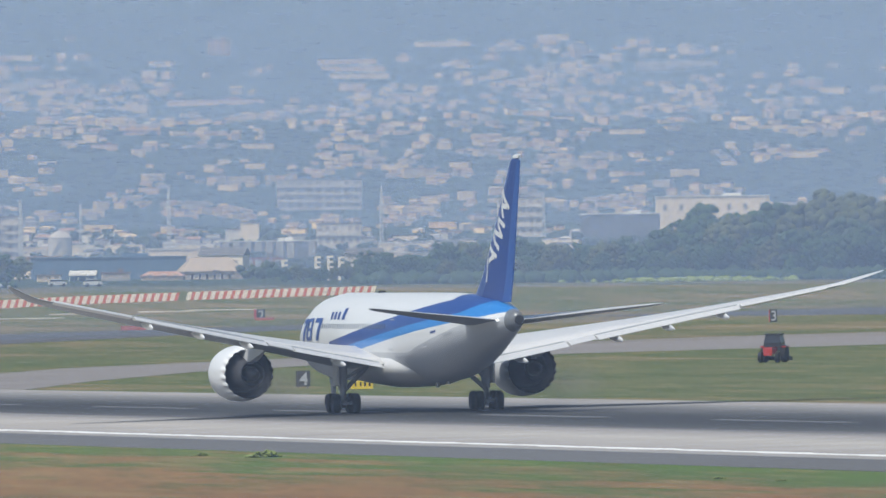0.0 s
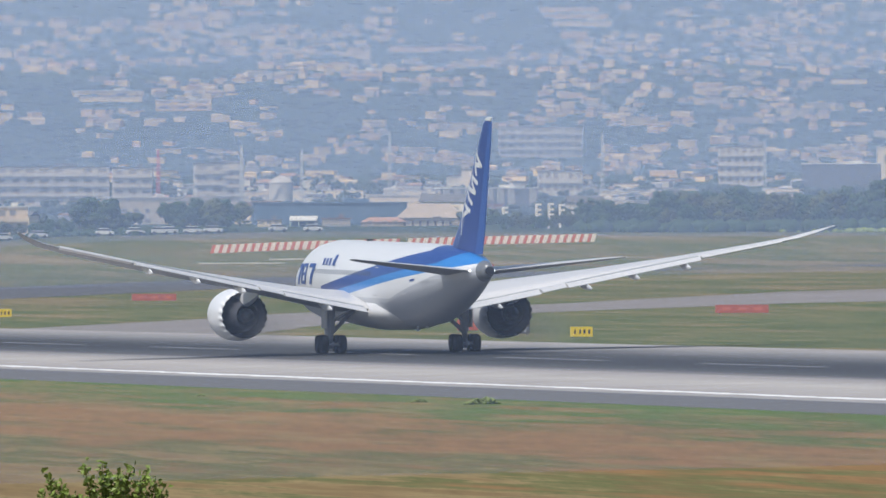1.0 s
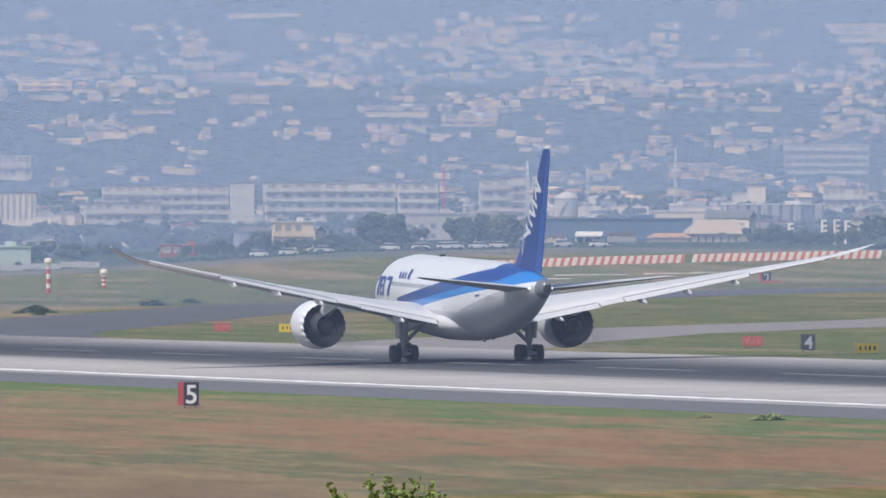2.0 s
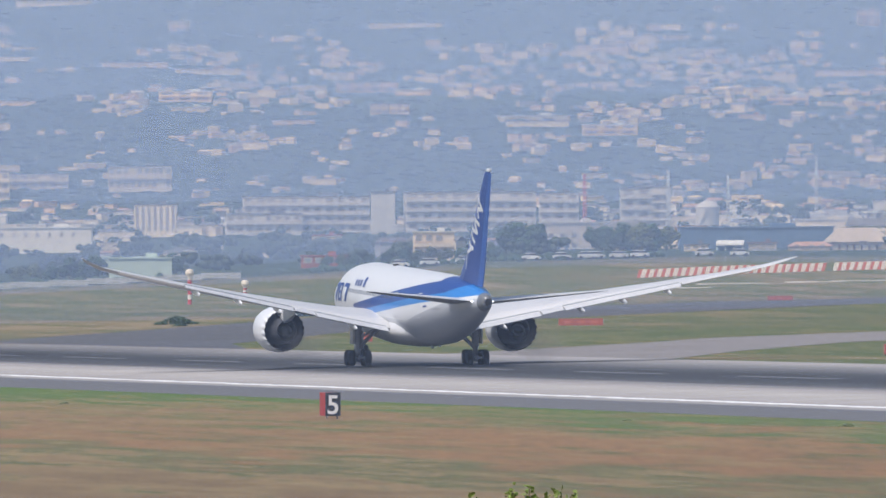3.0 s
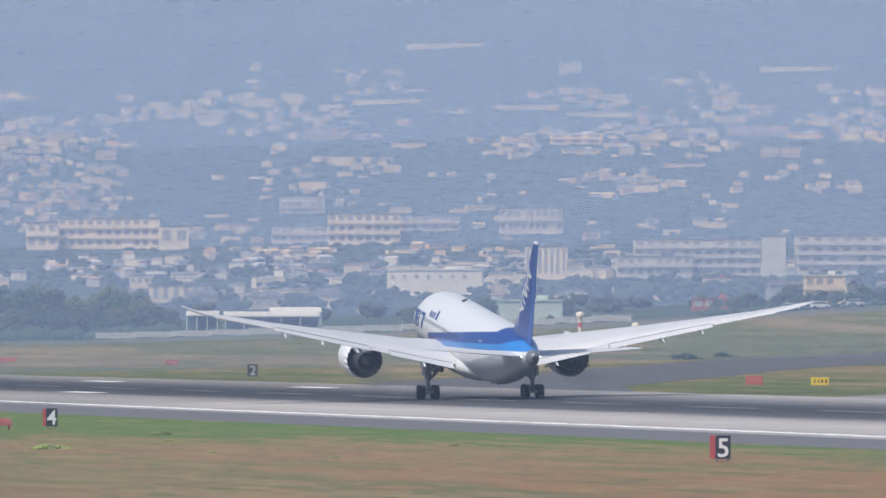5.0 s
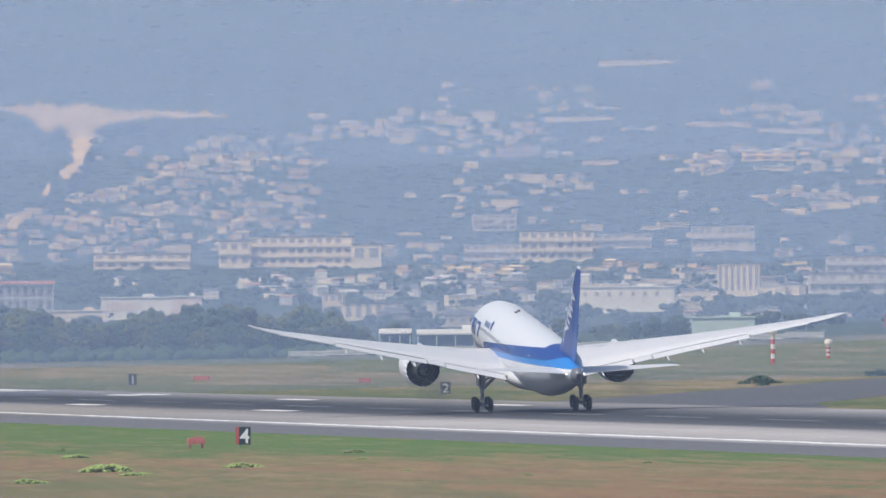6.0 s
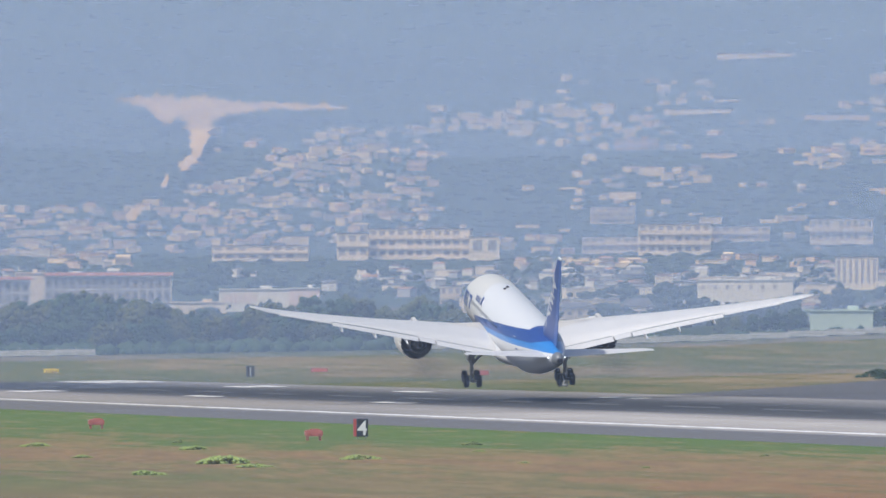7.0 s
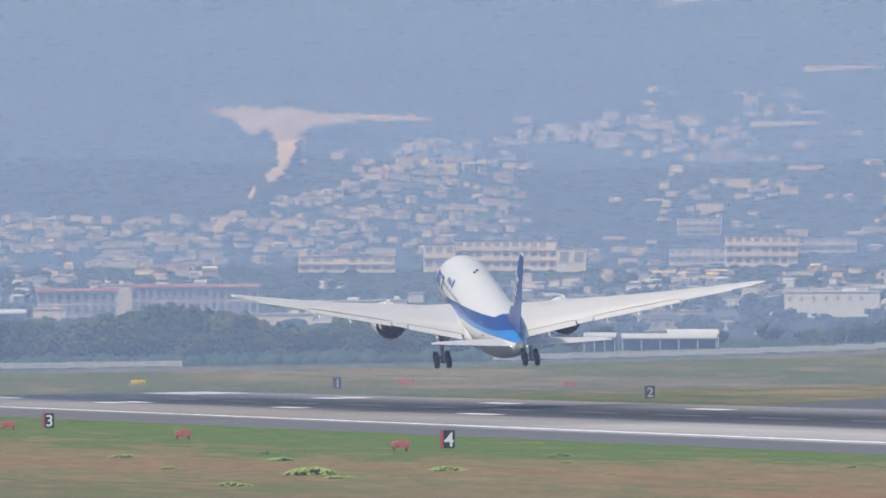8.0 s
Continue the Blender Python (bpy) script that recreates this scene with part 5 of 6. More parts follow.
def bush(s_, n_, w, material, label, tall=0.19):
    """A low wide bush: short stems inside a mound of leaf clumps."""
    ob = thing("bush", label, "bush", "bushes on the grass")
    ob.matrix_basis = on_field(s_, n_, random.uniform(-20, 20))
    bm = bmesh.new()
    for i in range(5):
        tube(bm, ((i - 2) * w * 0.08, 0, -0.1), ((i - 2) * w * 0.12, random.uniform(-0.1, 0.1), 0.1 * w), 0.008 * w, 0.004 * w, 5)
    part("stems", bm, M_BARK, ob)
    places = []
    lobes = [(random.uniform(-0.4, 0.4), random.uniform(-0.2, 0.2), random.uniform(0.5, 1.1)) for _ in range(6)]
    for _ in range(300):
        lx, ly, lh = random.choice(lobes)
        x, y = (lx + random.gauss(0, 0.09)) * w, (ly + random.gauss(0, 0.08)) * w
        k = random.uniform(0.018, 0.042) * w
        places.append(((x, y, random.uniform(0.0, tall) * w * lh * max(0.25, 1 - (2 * x / w) ** 2)), k * 1.5, k * 1.3, k))
    blobs("leaves", places, material, "", "", parent=ob)


random.seed(51)
DARKBUSH, WEEDBUSH, FRESHBUSH = "low dark green bush in the far airfield grass", "ragged weed clump beside the runway shoulder", "fresh green weed mound in the dry grass"
for s_, n_, w_ in ((814, 82, 4.6), (907, 113, 4.8), (948, 126, 3.2), (777, 76, 2.2)):
    bush(s_, n_, w_, M_LEAF_C, DARKBUSH)
for s_, n_, w_ in ((-177, -50, 2.0), (-165, -51, 1.0), (-301, -53.9, 0.8), (-290, -54, 0.6), (-120, -54, 0.7), (30, -62, 0.8), (140, -66, 1.4), (205, -80, 1.1)):
    bush(s_, n_, w_, M_WEED, WEEDBUSH)
for s_, n_, w_ in ((54, -95.7, 4.2), (62, -85.2, 2.8), (30, -97, 2.2), (1, -107.9, 2.4), (20, -80, 0.9), (110, -99, 1.6), (-20, -78, 0.8), (150, -86, 2.6), (200, -92, 2.2), (95, -72, 1.0)):
    bush(s_, n_, w_, M_LUSH, FRESHBUSH, 0.12)

# ---- young tree near the camera: only its tip reaches into view ----
def near_tree():
    random.seed(61)
    ob = thing("young_tree", "young tree with fresh light green leaves", "tree")
    x, y = polar(10.6, 200)
    z0 = land_z(x, y)
    ob.location = (x, y, z0)
    top = 7.05 - z0
    bm = bmesh.new()
    tube(bm, (0, 0, -0.3), (0.05, 0, top * 0.55), 0.13, 0.07, 10)
    tube(bm, (0.05, 0, top * 0.55), (0.0, 0, top - 0.5), 0.07, 0.02, 8)
    twigs = []
    for i in range(46):
        h0 = top * random.uniform(0.3, 0.93)
        a = random.uniform(0, 6.28)
        ln_ = (top - h0) * 0.42 + random.uniform(0.1, 0.4)
        end = Vector((cos(a) * ln_, sin(a) * ln_, min(h0 + ln_ * random.uniform(0.5, 0.9), top)))
        tube(bm, (0.02, 0, h0), end, 0.022, 0.006, 5)
        twigs.append((Vector((0.02, 0, h0)), end))
    for dx, dz in [(-0.22, -0.02), (0.02, 0.0), (0.42, -0.06), (0.62, -0.2), (-0.55, -0.3), (-0.8, -0.42), (0.3, -0.22)] + [(random.uniform(-0.95, 0.95), -random.uniform(0.1, 0.7)) for _ in range(22)]:
        twigs.append((Vector((dx * 0.5, 0, top - 0.7 + dz)), Vector((dx, random.uniform(-0.2, 0.2), top + dz))))
        tube(bm, twigs[-1][0], twigs[-1][1], 0.012, 0.004, 5)
    part("trunk", bm, M_BARK, ob)
    verts, faces = [], []
    for a, b in twigs:
        for _ in range(60):
            p = a.lerp(b, random.uniform(0.25, 1.03)) + Vector((random.gauss(0, 0.03), random.gauss(0, 0.03), random.gauss(0, 0.03)))
            d = Vector((random.gauss(0, 1), random.gauss(0, 1), random.gauss(0.2, 0.8))).normalized()
            l_, w = random.uniform(0.06, 0.12), random.uniform(0.022, 0.04)
            s_ = d.cross(Vector((random.gauss(0, 1), random.gauss(0, 1), random.gauss(0, 1)))).normalized() * w
            up = d.cross(s_).normalized() * w * 0.4
            k = len(verts)
            verts.extend([p, p + d * l_ * 0.45 + s_ + up, p + d * l_, p + d * l_ * 0.45 - s_ + up, p + d * l_ * 0.45])
            faces.extend([(k, k + 1, k + 4), (k + 1, k + 2, k + 4), (k, k + 4, k + 3), (k + 4, k + 2, k + 3)])
    me = bpy.data.meshes.new("leaves")
    me.from_pydata(verts, [], faces)
    me.materials.append(M_FRESH)
    lv = new("leaves", me)
    lv.parent = ob


near_tree()

# ---- the aircraft ----
FUSELAGE = [  # along, half width, half height, centre height
    (27.7, 0.06, 0.06, 3.95), (27.3, 0.62, 0.6, 4.0), (26.4, 1.22, 1.2, 4.15), (25, 1.86, 1.85, 4.42), (23, 2.42, 2.45, 4.7),
    (20.5, 2.76, 2.83, 4.88), (17.5, 2.885, 2.97, 4.95), (8, 2.885, 2.97, 4.95), (0, 2.885, 2.97, 4.95), (-8, 2.885, 2.97, 4.95),
    (-12, 2.78, 2.86, 5.05), (-15, 2.56, 2.62, 5.25), (-18, 2.22, 2.28, 5.52), (-21, 1.78, 1.88, 5.78), (-24, 1.3, 1.42, 5.98),
    (-26.5, 0.86, 0.98, 6.1), (-28.2, 0.52, 0.62, 6.15), (-29.0, 0.36, 0.42, 6.17)]


def skin(y, up, side):
    """A point of the fuselage skin at y, at the given height above its centre line, on side +1 or -1."""
    ys = [f[0] for f in FUSELAGE][::-1]
    w, h, c = (float(np.interp(y, ys, [f[k] for f in FUSELAGE][::-1])) for k in (1, 2, 3))
    return Vector((side * w * math.sqrt(max(0.0, 1 - (up / h) ** 2)), y, c + up))


def washout(x):
    """Twist of the wing section, nose down towards the tip."""
    return float(np.interp(x, (2, 10, 18, 30), (-0.03, -0.02, 0.02, 0.045)))


def foil(bm, stations, side, twist=None):
    """Loft of wing sections: across, leading y, trailing y, height, thickness."""
    shape = ((0, 0), (0.03, 0.32), (0.15, 0.55), (0.4, 0.6), (0.7, 0.36), (1, 0.04), (1, -0.04), (0.7, -0.2), (0.4, -0.38), (0.15, -0.42), (0.03, -0.26))
    rings = [[Vector((side * x, le + (te - le) * u, z + w * th + (washout(x) if twist is None else twist) * (u - 0.5) * (le - te))) for u, w in shape] for x, le, te, z, th in stations]
    ring_loft(bm, rings)
    bm.normal_update()
    bmesh.ops.recalc_face_normals(bm, faces=bm.faces)
    # faces that look down take the colour with shade put in
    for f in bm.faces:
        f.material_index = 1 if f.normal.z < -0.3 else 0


WING = [(1.5, 11.8, -3.6, 3.35, 1.7), (3.2, 10.6, -3.7, 3.45, 1.55), (6, 8.4, -3.9, 3.85, 1.2), (10, 5.9, -4.2, 4.5, 0.9), (15, 2.75, -5.2, 5.3, 0.66),
        (20, -0.4, -6.4, 6.1, 0.5), (25, -3.6, -7.7, 6.95, 0.36), (27.5, -5.4, -8.6, 7.45, 0.28), (28.8, -7.3, -9.6, 7.9, 0.2), (29.7, -9.6, -10.5, 8.3, 0.08)]


def wing_at(x):
    xs = [w[0] for w in WING]
    le, te, z, th = (float(np.interp(x, xs, [w[k] for w in WING])) for k in (1, 2, 3, 4))
    return le, te, z + washout(x) * 0.5 * (le - te), th


def flap(bm, x0, x1, chord0, chord1, side, droop):
    """A trailing flap let down behind the wing, from x0 to x1 across."""
    rings = []
    for x, c in ((x0, chord0), (x1, chord1)):
        le, te, z, th = wing_at(x)
        y0, z0 = te + 0.35, z - 0.02
        y1, z1 = te - c * cos(droop), z - c * sin(droop)
        rings.append([Vector((side * x, y0, z0 + 0.12)), Vector((side * x, (y0 + y1) / 2, (z0 + z1) / 2 + 0.14)), Vector((side * x, y1, z1 + 0.02)),
                      Vector((side * x, y1, z1 - 0.02)), Vector((side * x, (y0 + y1) / 2, (z0 + z1) / 2 - 0.1)), Vector((side * x, y0, z0 - 0.14))])
    ring_loft(bm, rings)


LIFTED, BOGIES = [], []


def build_plane():
    plane = thing("jet_airliner", "white twin-engine airliner with blue bands and blue tail, taking off", "aeroplane")
    bm = bmesh.new()
    n = 48
    ring_loft(bm, [[Vector((w * sin(2 * pi * i / n), y, c + h * cos(2 * pi * i / n))) for i in range(n)] for y, w, h, c in FUSELAGE])
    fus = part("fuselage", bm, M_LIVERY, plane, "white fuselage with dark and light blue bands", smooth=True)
    bm = bmesh.new()
    lathe(bm, [(-29.02, 0.12), (-29.02, 0.3), (-29.3, 0.28), (-29.3, 0.14)], "Y", (0, 0, 6.17), 16)
    part("exhaust", bm, M_DARK, fus)
    for side in (-1, 1):
        bm = bmesh.new()
        lathe(bm, [(-26.9, 0.04), (-26.8, 0.075), (-26.55, 0.07), (-26.35, 0.02)], "Y", (side * 0.86, 0, 6.15), 12)
        part("tail_light", bm, M_LAMP, fus, "small white tail light")
    # wing box fairing under the belly
    bm = bmesh.new()
    fair = [(13, 0.3, 0.2), (11, 1.9, 0.7), (8, 2.9, 1.15), (2, 3.15, 1.35), (-4, 3.0, 1.25), (-8, 2.0, 0.8), (-10.5, 0.4, 0.2)]
    ring_loft(bm, [[Vector((w * cos(2 * pi * i / 24), y, 2.95 + h * sin(2 * pi * i / 24))) for i in range(24)] for y, w, h in fair])
    part("belly_fairing", bm, M_WING, plane, smooth=True)

    for side in (-1, 1):
        bm = bmesh.new()
        foil(bm, WING, side)
        wing = part("wing", bm, [M_WING, M_UNDERSHADE], plane, "pale grey upswept wing", smooth=True)
        LIFTED.append((wing, side))
        for x0, x1, c0, c1 in ((3.3, 9.3, 1.6, 1.35), (11.3, 20.6, 1.25, 0.9)):
            bm = bmesh.new()
            flap(bm, x0, x1, c0, c1, side, radians(10))
            part("flap", bm, M_WING, wing)
            bm = bmesh.new()
            rings = []
            for k in range(5):
                x = x0 + (x1 - x0) * k / 4
                le, te, z, th = wing_at(x)
                rings.append([Vector((side * x, te + a, z + b)) for a, b in ((0.06, 0.05), (0.06, 0.15), (0.0, 0.15), (0.0, 0.05))])
            ring_loft(bm, rings)
            part("flap_seam", bm, M_GREY, wing, "dark seam before the flap")
        bm = bmesh.new()
        flap(bm, 9.45, 11.15, 1.3, 1.2, side, radians(7))
        part("aileron", bm, M_WING, wing)
        bm = bmesh.new()
        flap(bm, 20.8, 26.3, 0.5, 0.35, side, radians(4))
        part("aileron", bm, M_WING, wing)
        for x, ln_ in ((6.2, 2.6), (12.6, 2.4), (16.0, 2.2), (19.6, 1.9)):
            le, te, z, th = wing_at(x)
            bm = bmesh.new()
            prof = [(2.0, 0.03), (1.0, 0.2), (-0.4, 0.26), (-ln_ + 0.6, 0.16), (-ln_, 0.02)]
            ring_loft(bm, [[Vector((side * x + 0.42 * k * cos(2 * pi * i / 10), te + d, z - 0.24 - 0.14 * (1 - d / 2) + 0.95 * k * sin(2 * pi * i / 10))) for i in range(10)] for d, k in prof])
            part("flap_fairing", bm, M_WHITE, wing, smooth=True)
        # engine
        bm = bmesh.new()
        ex, ez = side * 9.75, 2.65
        tooth = 20
        outer = [(11.5, 1.46), (11.65, 1.6), (11.3, 1.75), (10.3, 1.87), (9.0, 1.88), (7.8, 1.8), (6.9, 1.66)]
        inner = [(6.9, 1.62), (8, 1.7), (9.5, 1.5), (11.2, 1.4)]
        nseg = tooth * 4
        rings = []
        for k, (d, r) in enumerate(outer + inner):
            saw = 0.42 if d == 6.9 else 0.0
            rings.append([Vector((ex + r * cos(2 * pi * i / nseg), d - saw * (1 - abs(((i % 4) - 2) / 2)), ez + r * sin(2 * pi * i / nseg))) for i in range(nseg)])
        ring_loft(bm, rings, cap=False)
        bm.faces.ensure_lookup_table()
        for k, f in enumerate(bm.faces):
            f.material_index = 1 if 6 <= k // nseg else 0
        nac = part("nacelle", bm, [M_WHITE, M_HOT], plane, "white engine nacelle with a saw-toothed nozzle", smooth=True)
        LIFTED.append((nac, side * 0.1))
        bm = bmesh.new()
        lathe(bm, [(10.5, 1.35), (9.0, 1.32), (7.0, 1.12), (5.7, 0.82), (5.65, 0.78), (6.6, 0.7), (6.6, 0.1)], "Y", (ex, 0, ez), 32)
        part("core_cowl", bm, M_CORE, nac, "dark metal core nozzle", smooth=True)
        bm = bmesh.new()
        lathe(bm, [(6.6, 0.52), (5.7, 0.46), (4.9, 0.26), (4.5, 0.03)], "Y", (ex, 0, ez), 20)
        part("exhaust_cone", bm, M_CORE, nac, smooth=True)
        bm = bmesh.new()
        lathe(bm, [(10.9, 1.42), (10.8, 1.42)], "Y", (ex, 0, ez), 32)
        part("fan", bm, M_DARK, nac)
        # pylon
        bm = bmesh.new()
        pr = [(11.0, 4.3, 4.55), (9.5, 4.0, 4.95), (6.5, 3.3, 4.85), (4.0, 3.7, 4.4), (2.0, 4.15, 4.3)]
        ring_loft(bm, [[Vector((ex - w, y, lo)), Vector((ex + w, y, lo)), Vector((ex + w * 0.7, y, hi)), Vector((ex - w * 0.7, y, hi))] for (y, lo, hi), w in zip(pr, (0.05, 0.26, 0.3, 0.22, 0.05))])
        part("pylon", bm, M_WING, nac)
        # tailplane
        bm = bmesh.new()
        foil(bm, [(0.6, -20.6, -26.6, 6.02, 0.55), (1.6, -21.4, -26.8, 6.1, 0.5), (6, -24.8, -28.1, 6.6, 0.3), (9.2, -27.2, -29.0, 6.97, 0.16), (9.8, -28.2, -29.25, 7.04, 0.06)], side, 0.05)
        part("tailplane", bm, [M_WING, M_UNDERSHADE], plane, "pale grey tailplane")
        # cabin windows and doors on this side
        for i in range(52):
            y = 14.6 - i * 0.62
            if abs(y + 5.0) < 0.7:
                continue
            if y < -4:
                break
            bm = bmesh.new()
            q = [skin(y + a, u, side) + Vector((side * 0.02, 0, 0.006)) for a, u in ((-0.12, 0.6), (0.12, 0.6), (0.12, 0.92), (-0.12, 0.92))]
            bm.faces.new([bm.verts.new(p) for p in q])
            part("cabin_window", bm, M_CABIN, fus)


    # dusty hot air blown back by the engines
    for side in (-1, 1):
        for k, (y, w, h) in enumerate(((1.0, 2.4, 2.0), (-5.0, 2.7, 2.0))):
            bm = bmesh.new()
            rim_ = [bm.verts.new((w * cos(2 * pi * i / 28), 0, h * sin(2 * pi * i / 28))) for i in range(28)]
            bm.faces.new(rim_)
            puff = part("exhaust_haze", bm, M_DUST, plane, "faint dusty exhaust haze")
            puff.location = (side * (9.75 + 0.15 * k), y, 1.75 + 0.05 * k)
            puff.rotation_euler = (0.25, 0, 0)

    # main gear
    for side in (-1, 1):
        x = side * 4.9
        bm = bmesh.new()
        tube(bm, (x, 0, 0.3), (x, 0.05, 1.6), 0.2, 0.22)
        tube(bm, (x, 0.05, 1.5), (x, 0.1, 3.6), 0.3, 0.36)
        tube(bm, (x, 0, 1.4), (x - side * 2.0, 0.4, 3.3), 0.15, 0.17)
        tube(bm, (x, 0, 2.2), (x - side * 1.6, -0.5, 3.2), 0.1, 0.12)
        tube(bm, (x, 0.1, 1.3), (x, 2.2, 3.2), 0.1, 0.1)
        for za, zb in ((0.75, 1.15), (1.15, 1.6)):
            tube(bm, (x, -0.2 if za < 1 else -0.6, za), (x, -0.6 if za < 1 else -0.25, zb), 0.1, 0.1)
        part("main_gear_leg", bm, M_STEEL, plane, "grey steel landing gear leg")
        bm = bmesh.new()
        box(bm, x + side * 0.42, 0.2, 2.65, 0.14, 1.4, 1.7)
        part("gear_door", bm, M_WING, plane)
        bm = bmesh.new()
        tube(bm, (0, -0.85, 0), (0, 0.85, 0), 0.16, 0.16)
        for yy in (-0.73, 0.73):
            tube(bm, (-0.75, yy, 0), (0.75, yy, 0), 0.1, 0.1)
        bogie = part("bogie", bm, M_STEEL, plane, "four-wheel bogie")
        bogie.location = (x, 0, 0.66)
        BOGIES.append((bogie, side))
        for yy in (-0.73, 0.73):
            for xx in (-0.66, 0.66):
                wheel(bogie, xx, yy, 0, 0.66, 0.5)
    # nose gear
    bm = bmesh.new()
    tube(bm, (0, 23.6, 0.4), (0, 23.6, 3.0), 0.16, 0.22)
    tube(bm, (0, 23.6, 1.2), (0, 24.9, 2.7), 0.1, 0.1)
    part("nose_gear_leg", bm, M_STEEL, plane, "grey steel nose gear leg")
    bm = bmesh.new()
    tube(bm, (-0.5, 0, 0), (0.5, 0, 0), 0.08, 0.08)
    NOSE_WHEELS = part("nose_axle", bm, M_STEEL, plane)
    NOSE_WHEELS.location = (0, 23.6, 0.5)
    for xx in (-0.35, 0.35):
        wheel(NOSE_WHEELS, xx, 0, 0, 0.5, 0.36)
    # antennas on the crown, dark marks on the wings' upper sides
    for y in (9.6, 8.4):
        bm = bmesh.new()
        box(bm, 0.25 if y > 9 else -0.2, y, 7.95, 0.24, 0.4, 0.2)
        part("antenna", bm, M_DARK, fus)
    for wing, side in [w for w in LIFTED if abs(w[1]) == 1]:
        bm = bmesh.new()
        vs = []
        for x in (6.9, 7.4, 7.9):
            le, te, z, th = wing_at(x)
            vs.append([bm.verts.new((side * x, le + (te - le) * u, z + 0.6 * th + 0.05 + washout(x) * (u - 1) * (le - te))) for u in (0.30, 0.325)])
        for a, b in zip(vs, vs[1:]):
            bm.faces.new((a[0], a[1], b[1], b[0]))
        part("painted_bar", bm, M_GREY, wing)
    # antennas under the belly
    for y in (-6.5, -9.5):
        bm = bmesh.new()
        box(bm, 0, y, 1.9 + (0.25 if y < -8 else 0), 0.12, 0.7, 0.5)
        part("antenna", bm, M_GREY, fus)

    # painted marks: heavy slanted strokes forward, a short bar beside them, strokes on the fin
    def decal(y0, y1, u0, u1, lean, side, material, name):
        bm = bmesh.new()
        k, q = 8, 10
        grid = [[bm.verts.new(skin(y0 + (y1 - y0) * i / k + lean * j / q, u0 + (u1 - u0) * j / q, side) + Vector((side * 0.03, 0, 0.015))) for i in range(k + 1)] for j in range(q + 1)]
        for a, b in zip(grid, grid[1:]):
            for i in range(k):
                bm.faces.new((a[i], a[i + 1], b[i + 1], b[i]))
        part(name, bm, material, fus)

    for side in (-1, 1):
        for y in (21.4, 16.9):
            decal(y, y - 1.95, 0.98, 1.28, 0.0, side, M_BLUE, "painted_bar")
            decal(y - 0.7, y - 1.45, -0.22, 1.0, -0.55, side, M_BLUE, "painted_bar")
        for u0, u1 in ((-0.22, 0.02), (0.42, 0.62), (1.04, 1.28)):
            decal(19.2, 17.5, u0, u1, 0.0, side, M_BLUE, "painted_bar")
        for y in (19.3, 17.95):
            decal(y, y - 0.55, -0.1, 1.16, 0.0, side, M_BLUE, "painted_bar")
        for y, tall in ((12.8, 1.7), (11.8, 1.7), (10.8, 1.7), (9.6, 1.95)):
            decal(y, y - (0.55 if tall < 1.9 else 0.8), 1.2, tall, 0.45, side, M_BLUE, "painted_bar")
        decal(-15.2, -16.2, 0.0, 0.14, 0, side, M_BLUE, "painted_bar")
        decal(-17.4, -19.2, -0.35, -0.18, 0, side, M_GREY, "painted_bar")
        for y in (24.2, 9.0, -5.0, -13.5):
            bm = bmesh.new()
            for a0, a1, b0, b1 in ((-0.55, 0.55, 1.18, 1.25), (-0.55, 0.55, -0.8, -0.73), (-0.55, -0.48, -0.73, 1.18), (0.48, 0.55, -0.73, 1.18)):
                bm.faces.new([bm.verts.new(skin(y + a, u, side) + Vector((side * 0.015, 0, 0.005))) for a, u in ((a0, b0), (a1, b0), (a1, b1), (a0, b1))])
            part("cabin_door", bm, M_WHITE if y < -10 else M_GREY, fus)

    # fin and rudder
    def fin_ring(z, le, te, th):
        return [Vector((0, le, z)), Vector((th * 0.7, le + (te - le) * 0.2, z)), Vector((th, le + (te - le) * 0.45, z)), Vector((0.06, te, z)),
                Vector((-0.06, te, z)), Vector((-th, le + (te - le) * 0.45, z)), Vector((-th * 0.7, le + (te - le) * 0.2, z))]
    FIN = [(6.9, -15.2, -24.7, 0.42), (7.7, -17.4, -25.2, 0.4), (9, -19.5, -26.0, 0.36), (12, -22.9, -27.3, 0.28), (15, -26.0, -28.7, 0.2), (16.4, -27.5, -29.3, 0.14), (16.8, -28.4, -29.6, 0.06)]
    bm = bmesh.new()
    ring_loft(bm, [fin_ring(z, le, te, th) for z, le, te, th in FIN])
    fin = part("fin", bm, M_BLUE, plane, "deep blue tail fin with white strokes")
    bm = bmesh.new()
    ring_loft(bm, [[Vector((0.07, te - 0.03, z)), Vector((-0.07, te - 0.03, z)), Vector((-0.025, te - w, z)), Vector((0.025, te - w, z))]
                   for z, te, w in ((7.3, -24.95, 2.0), (9, -26.0, 1.8), (12, -27.3, 1.4), (15, -28.7, 1.0), (16.5, -29.35, 0.7))])
    part("rudder", bm, M_MIDBLUE, fin, "lighter blue rudder")
    bm = bmesh.new()
    ring_loft(bm, [fin_ring(z, le, te, th) for z, le, te, th in ((16.6, -27.9, -29.9, 0.12), (16.78, -28.2, -30.0, 0.09), (16.84, -28.6, -29.9, 0.03))])
    part("fin_tip", bm, M_WHITE, fin, "white fin tip cap")
    # white strokes on both faces of the fin
    def fin_x(y, z):
        zs = [f[0] for f in FIN]
        le, te, th = (float(np.interp(z, zs, [f[k] for f in FIN])) for k in (1, 2, 3))
        u = (y - le) / (te - le)
        return float(np.interp(u, (0, 0.2, 0.45, 1), (0, th * 0.7, th, 0.06))) + 0.02

    def fin_y(u, z):
        zs = [f[0] for f in FIN]
        le, te = (float(np.interp(z, zs, [f[k] for f in FIN])) for k in (1, 2))
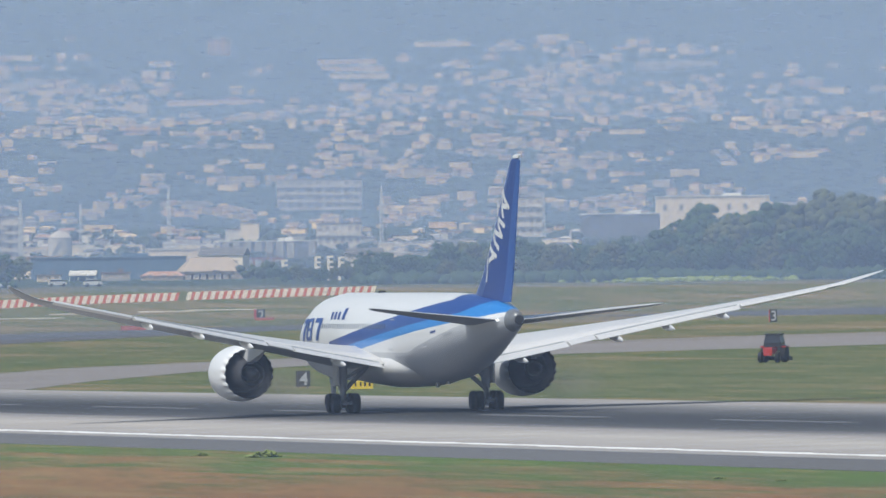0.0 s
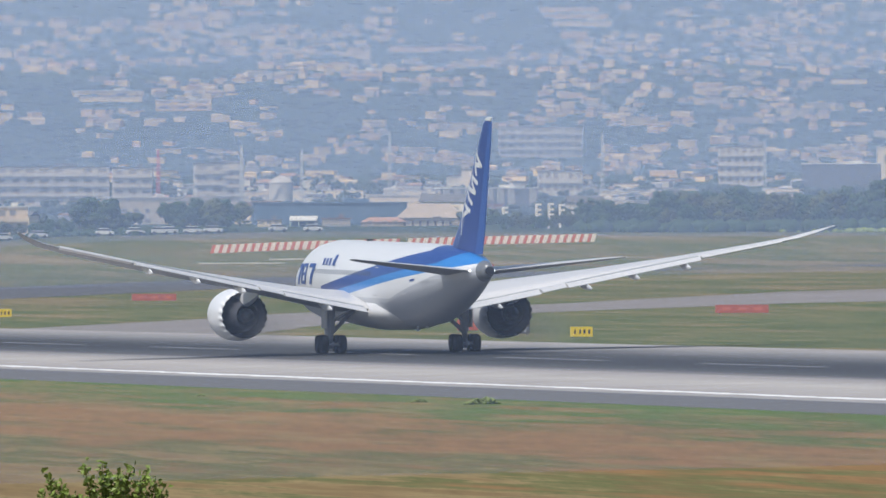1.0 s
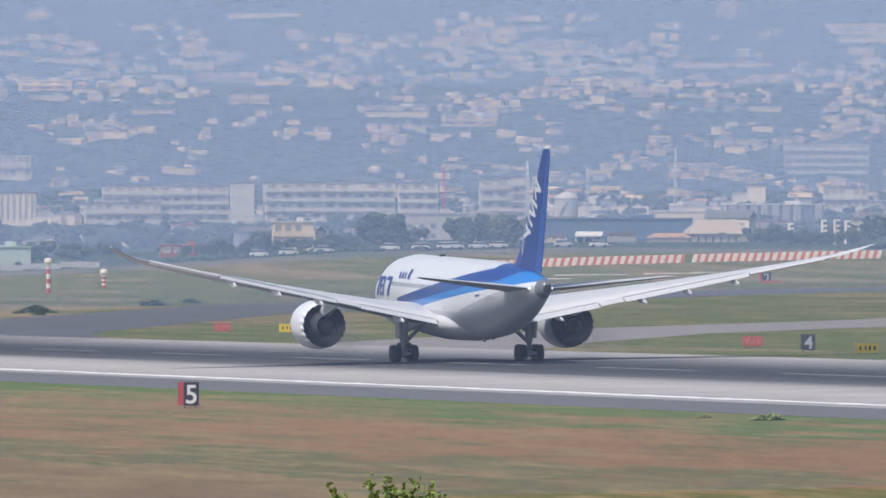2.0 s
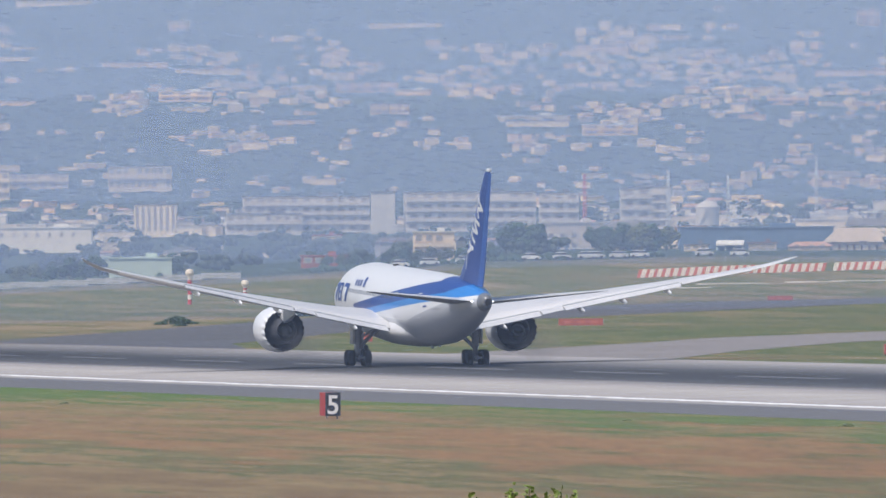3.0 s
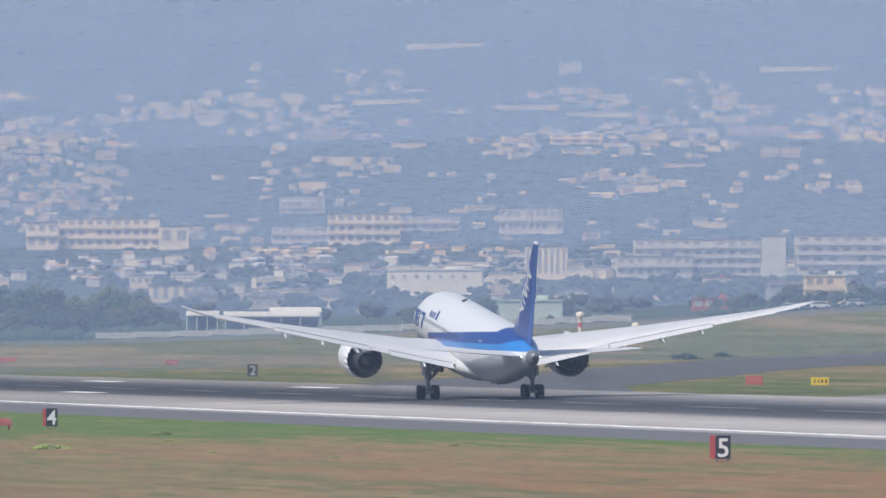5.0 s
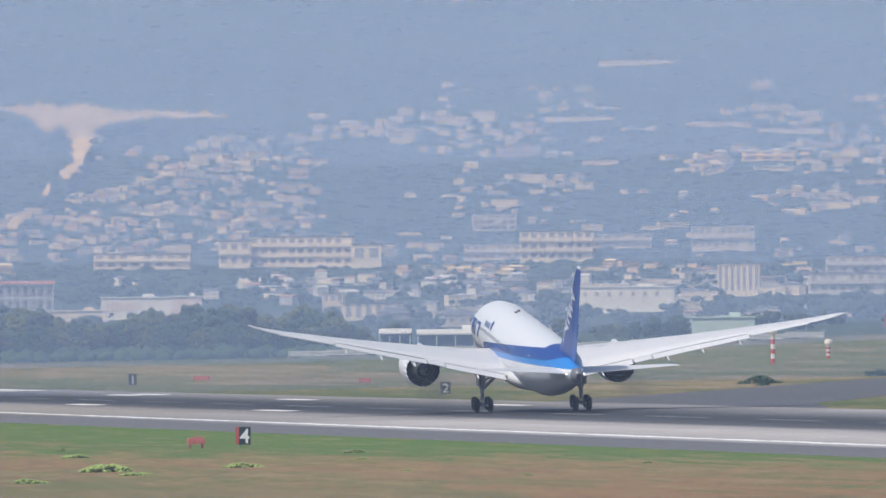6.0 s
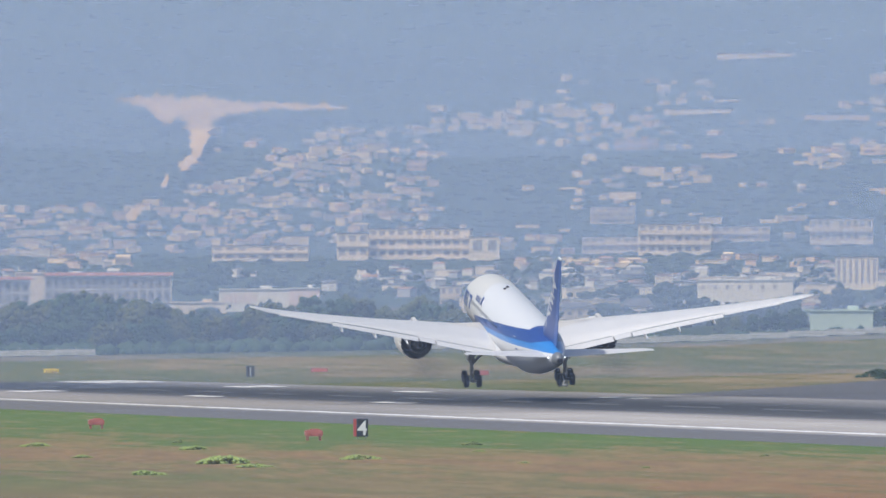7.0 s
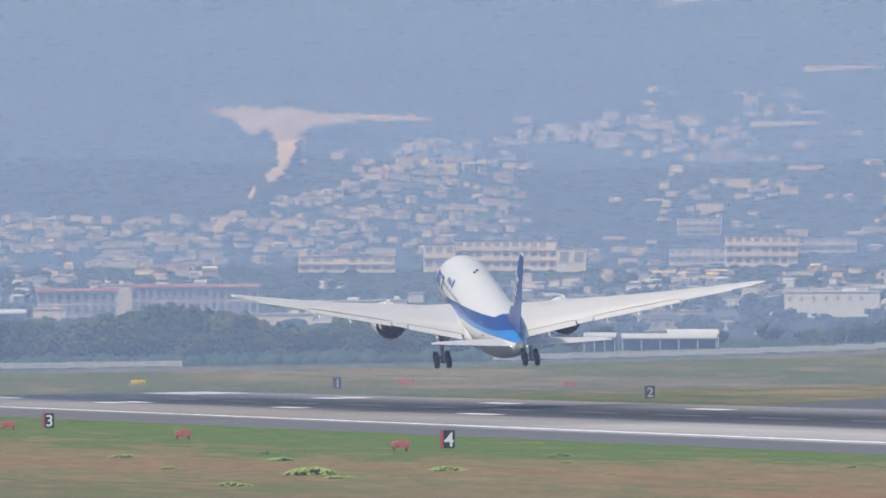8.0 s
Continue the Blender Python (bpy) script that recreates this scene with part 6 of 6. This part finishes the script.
        return le + (te - le) * u
    strokes = [((0.06, 11.05), (0.46, 8.6)), ((0.06, 11.05), (0.62, 10.25)), ((0.3, 9.95), (0.52, 10.3)),
               ((0.18, 11.75), (0.66, 10.75)), ((0.16, 12.0), (0.72, 11.55)), ((0.3, 12.75), (0.72, 11.5)), ((0.32, 12.8), (0.76, 12.2)),
               ((0.2, 14.55), (0.62, 12.75)), ((0.2, 14.6), (0.86, 13.35)), ((0.42, 13.6), (0.72, 13.45))]
    for side in (-1, 1):
        for (u0, z0), (u1, z1) in strokes:
            bm = bmesh.new()
            n_, w = 5, 0.17
            run_ = Vector((fin_y(u1, z1) - fin_y(u0, z0), z1 - z0)).normalized() * w
            rows_ = []
            for i in range(n_ + 1):
                z, u = z0 + (z1 - z0) * i / n_, u0 + (u1 - u0) * i / n_
                y = fin_y(u, z)
                rows_.append([bm.verts.new((side * fin_x(y + d, z + e), y + d, z + e)) for d, e in ((-run_.y, run_.x), (run_.y, -run_.x))])
            for a, b in zip(rows_, rows_[1:]):
                bm.faces.new((a[0], a[1], b[1], b[0]))
            part("fin_stroke", bm, M_WHITE, fin)
    return plane, NOSE_WHEELS


PLANE, NOSE_WHEELS = build_plane()


def hinge(x, z, turn):
    """A turn about a fore-and-aft line through the wing root."""
    return pose(x, 0, z, 0, turn, 0) @ pose(-x, 0, -z)


def motions():
    # take-off: seconds, metres along, height of the airframe, pitch, wing lift in degrees, gear let down, bogie tilt, bank, yaw
    rows = [(0, 0.3, 0, 0.0, 1.15, 0, 0, 0.7, 0.25), (0.5, 36.6, 0, 0.2, 1.2, 0, 0, 0.7, 0.25), (1, 73.6, 0, 0.4, 1.3, 0, 0, 0.75, 0.3), (1.5, 112.0, 0, 0.6, 1.4, 0, 0, 0.8, 0.35),
            (2.2, 166.4, 0, 1.0, 1.6, 0, 0, 0.9, 0.4), (2.8, 213.2, 0, 1.5, 1.75, 0, 0, 1.1, 0.45), (3.5, 269.1, 0, 2.3, 1.9, 0, 0, 1.3, 0.5), (4.0, 310, 0.06, 3.15, 2.0, 0.06, 0, 1.5, 0.5),
            (4.2, 326.9, 0.1, 3.5, 2.05, 0.1, 0, 1.45, 0.45), (4.8, 374.7, 0.25, 4.8, 2.3, 0.25, 0, 0.9, 0.3), (5.5, 431.3, 0.6, 6.1, 2.5, 0.6, 0, 0.3, 0.1), (6.0, 474.4, 0.85, 6.7, 2.55, 0.68, 4, 0.1, 0.0),
            (6.5, 517.5, 1.45, 7.3, 2.6, 0.75, 10, 0, -0.1), (7.0, 561.8, 2.5, 8.6, 2.6, 0.8, 14, -0.1, -0.2), (7.5, 606.2, 3.88, 9.6, 2.6, 0.8, 16, -0.25, -0.35), (8.0, 650.5, 5.62, 10.3, 2.6, 0.8, 17, -0.4, -0.5)]
    path, lift, gear = [], [], []
    for t, s, up, pitch, flex, drop, tilt, bank, yaw in rows:
        x, y = run(s, 0.2)
        path.append((t, pose(x, y, field_z(x, y) + 0.03 + up, 0, 0, -math.degrees(HEAD) + yaw) @ pose(0, 0, 0, pitch, bank - 1.03, 0)))
        lift.append((t, flex))
        gear.append((t, drop, tilt, pitch))
    walk(PLANE, path)
    for ob, side in LIFTED:
        walk(ob, [(t, hinge(2.9 if side > 0 else -2.9, 3.4, -side * a)) for t, a in lift])
    for ob, side in BOGIES:
        walk(ob, [(t, pose(side * 4.9, 0, 0.66 - d, k - p * (1 if d < 0.6 else 0.35), 0, 0)) for t, d, k, p in gear])
    walk(NOSE_WHEELS, [(0, pose(0, 23.6, 0.5)), (4, pose(0, 23.6, 0.35)), (8, pose(0, 23.6, 0.25))])


motions()
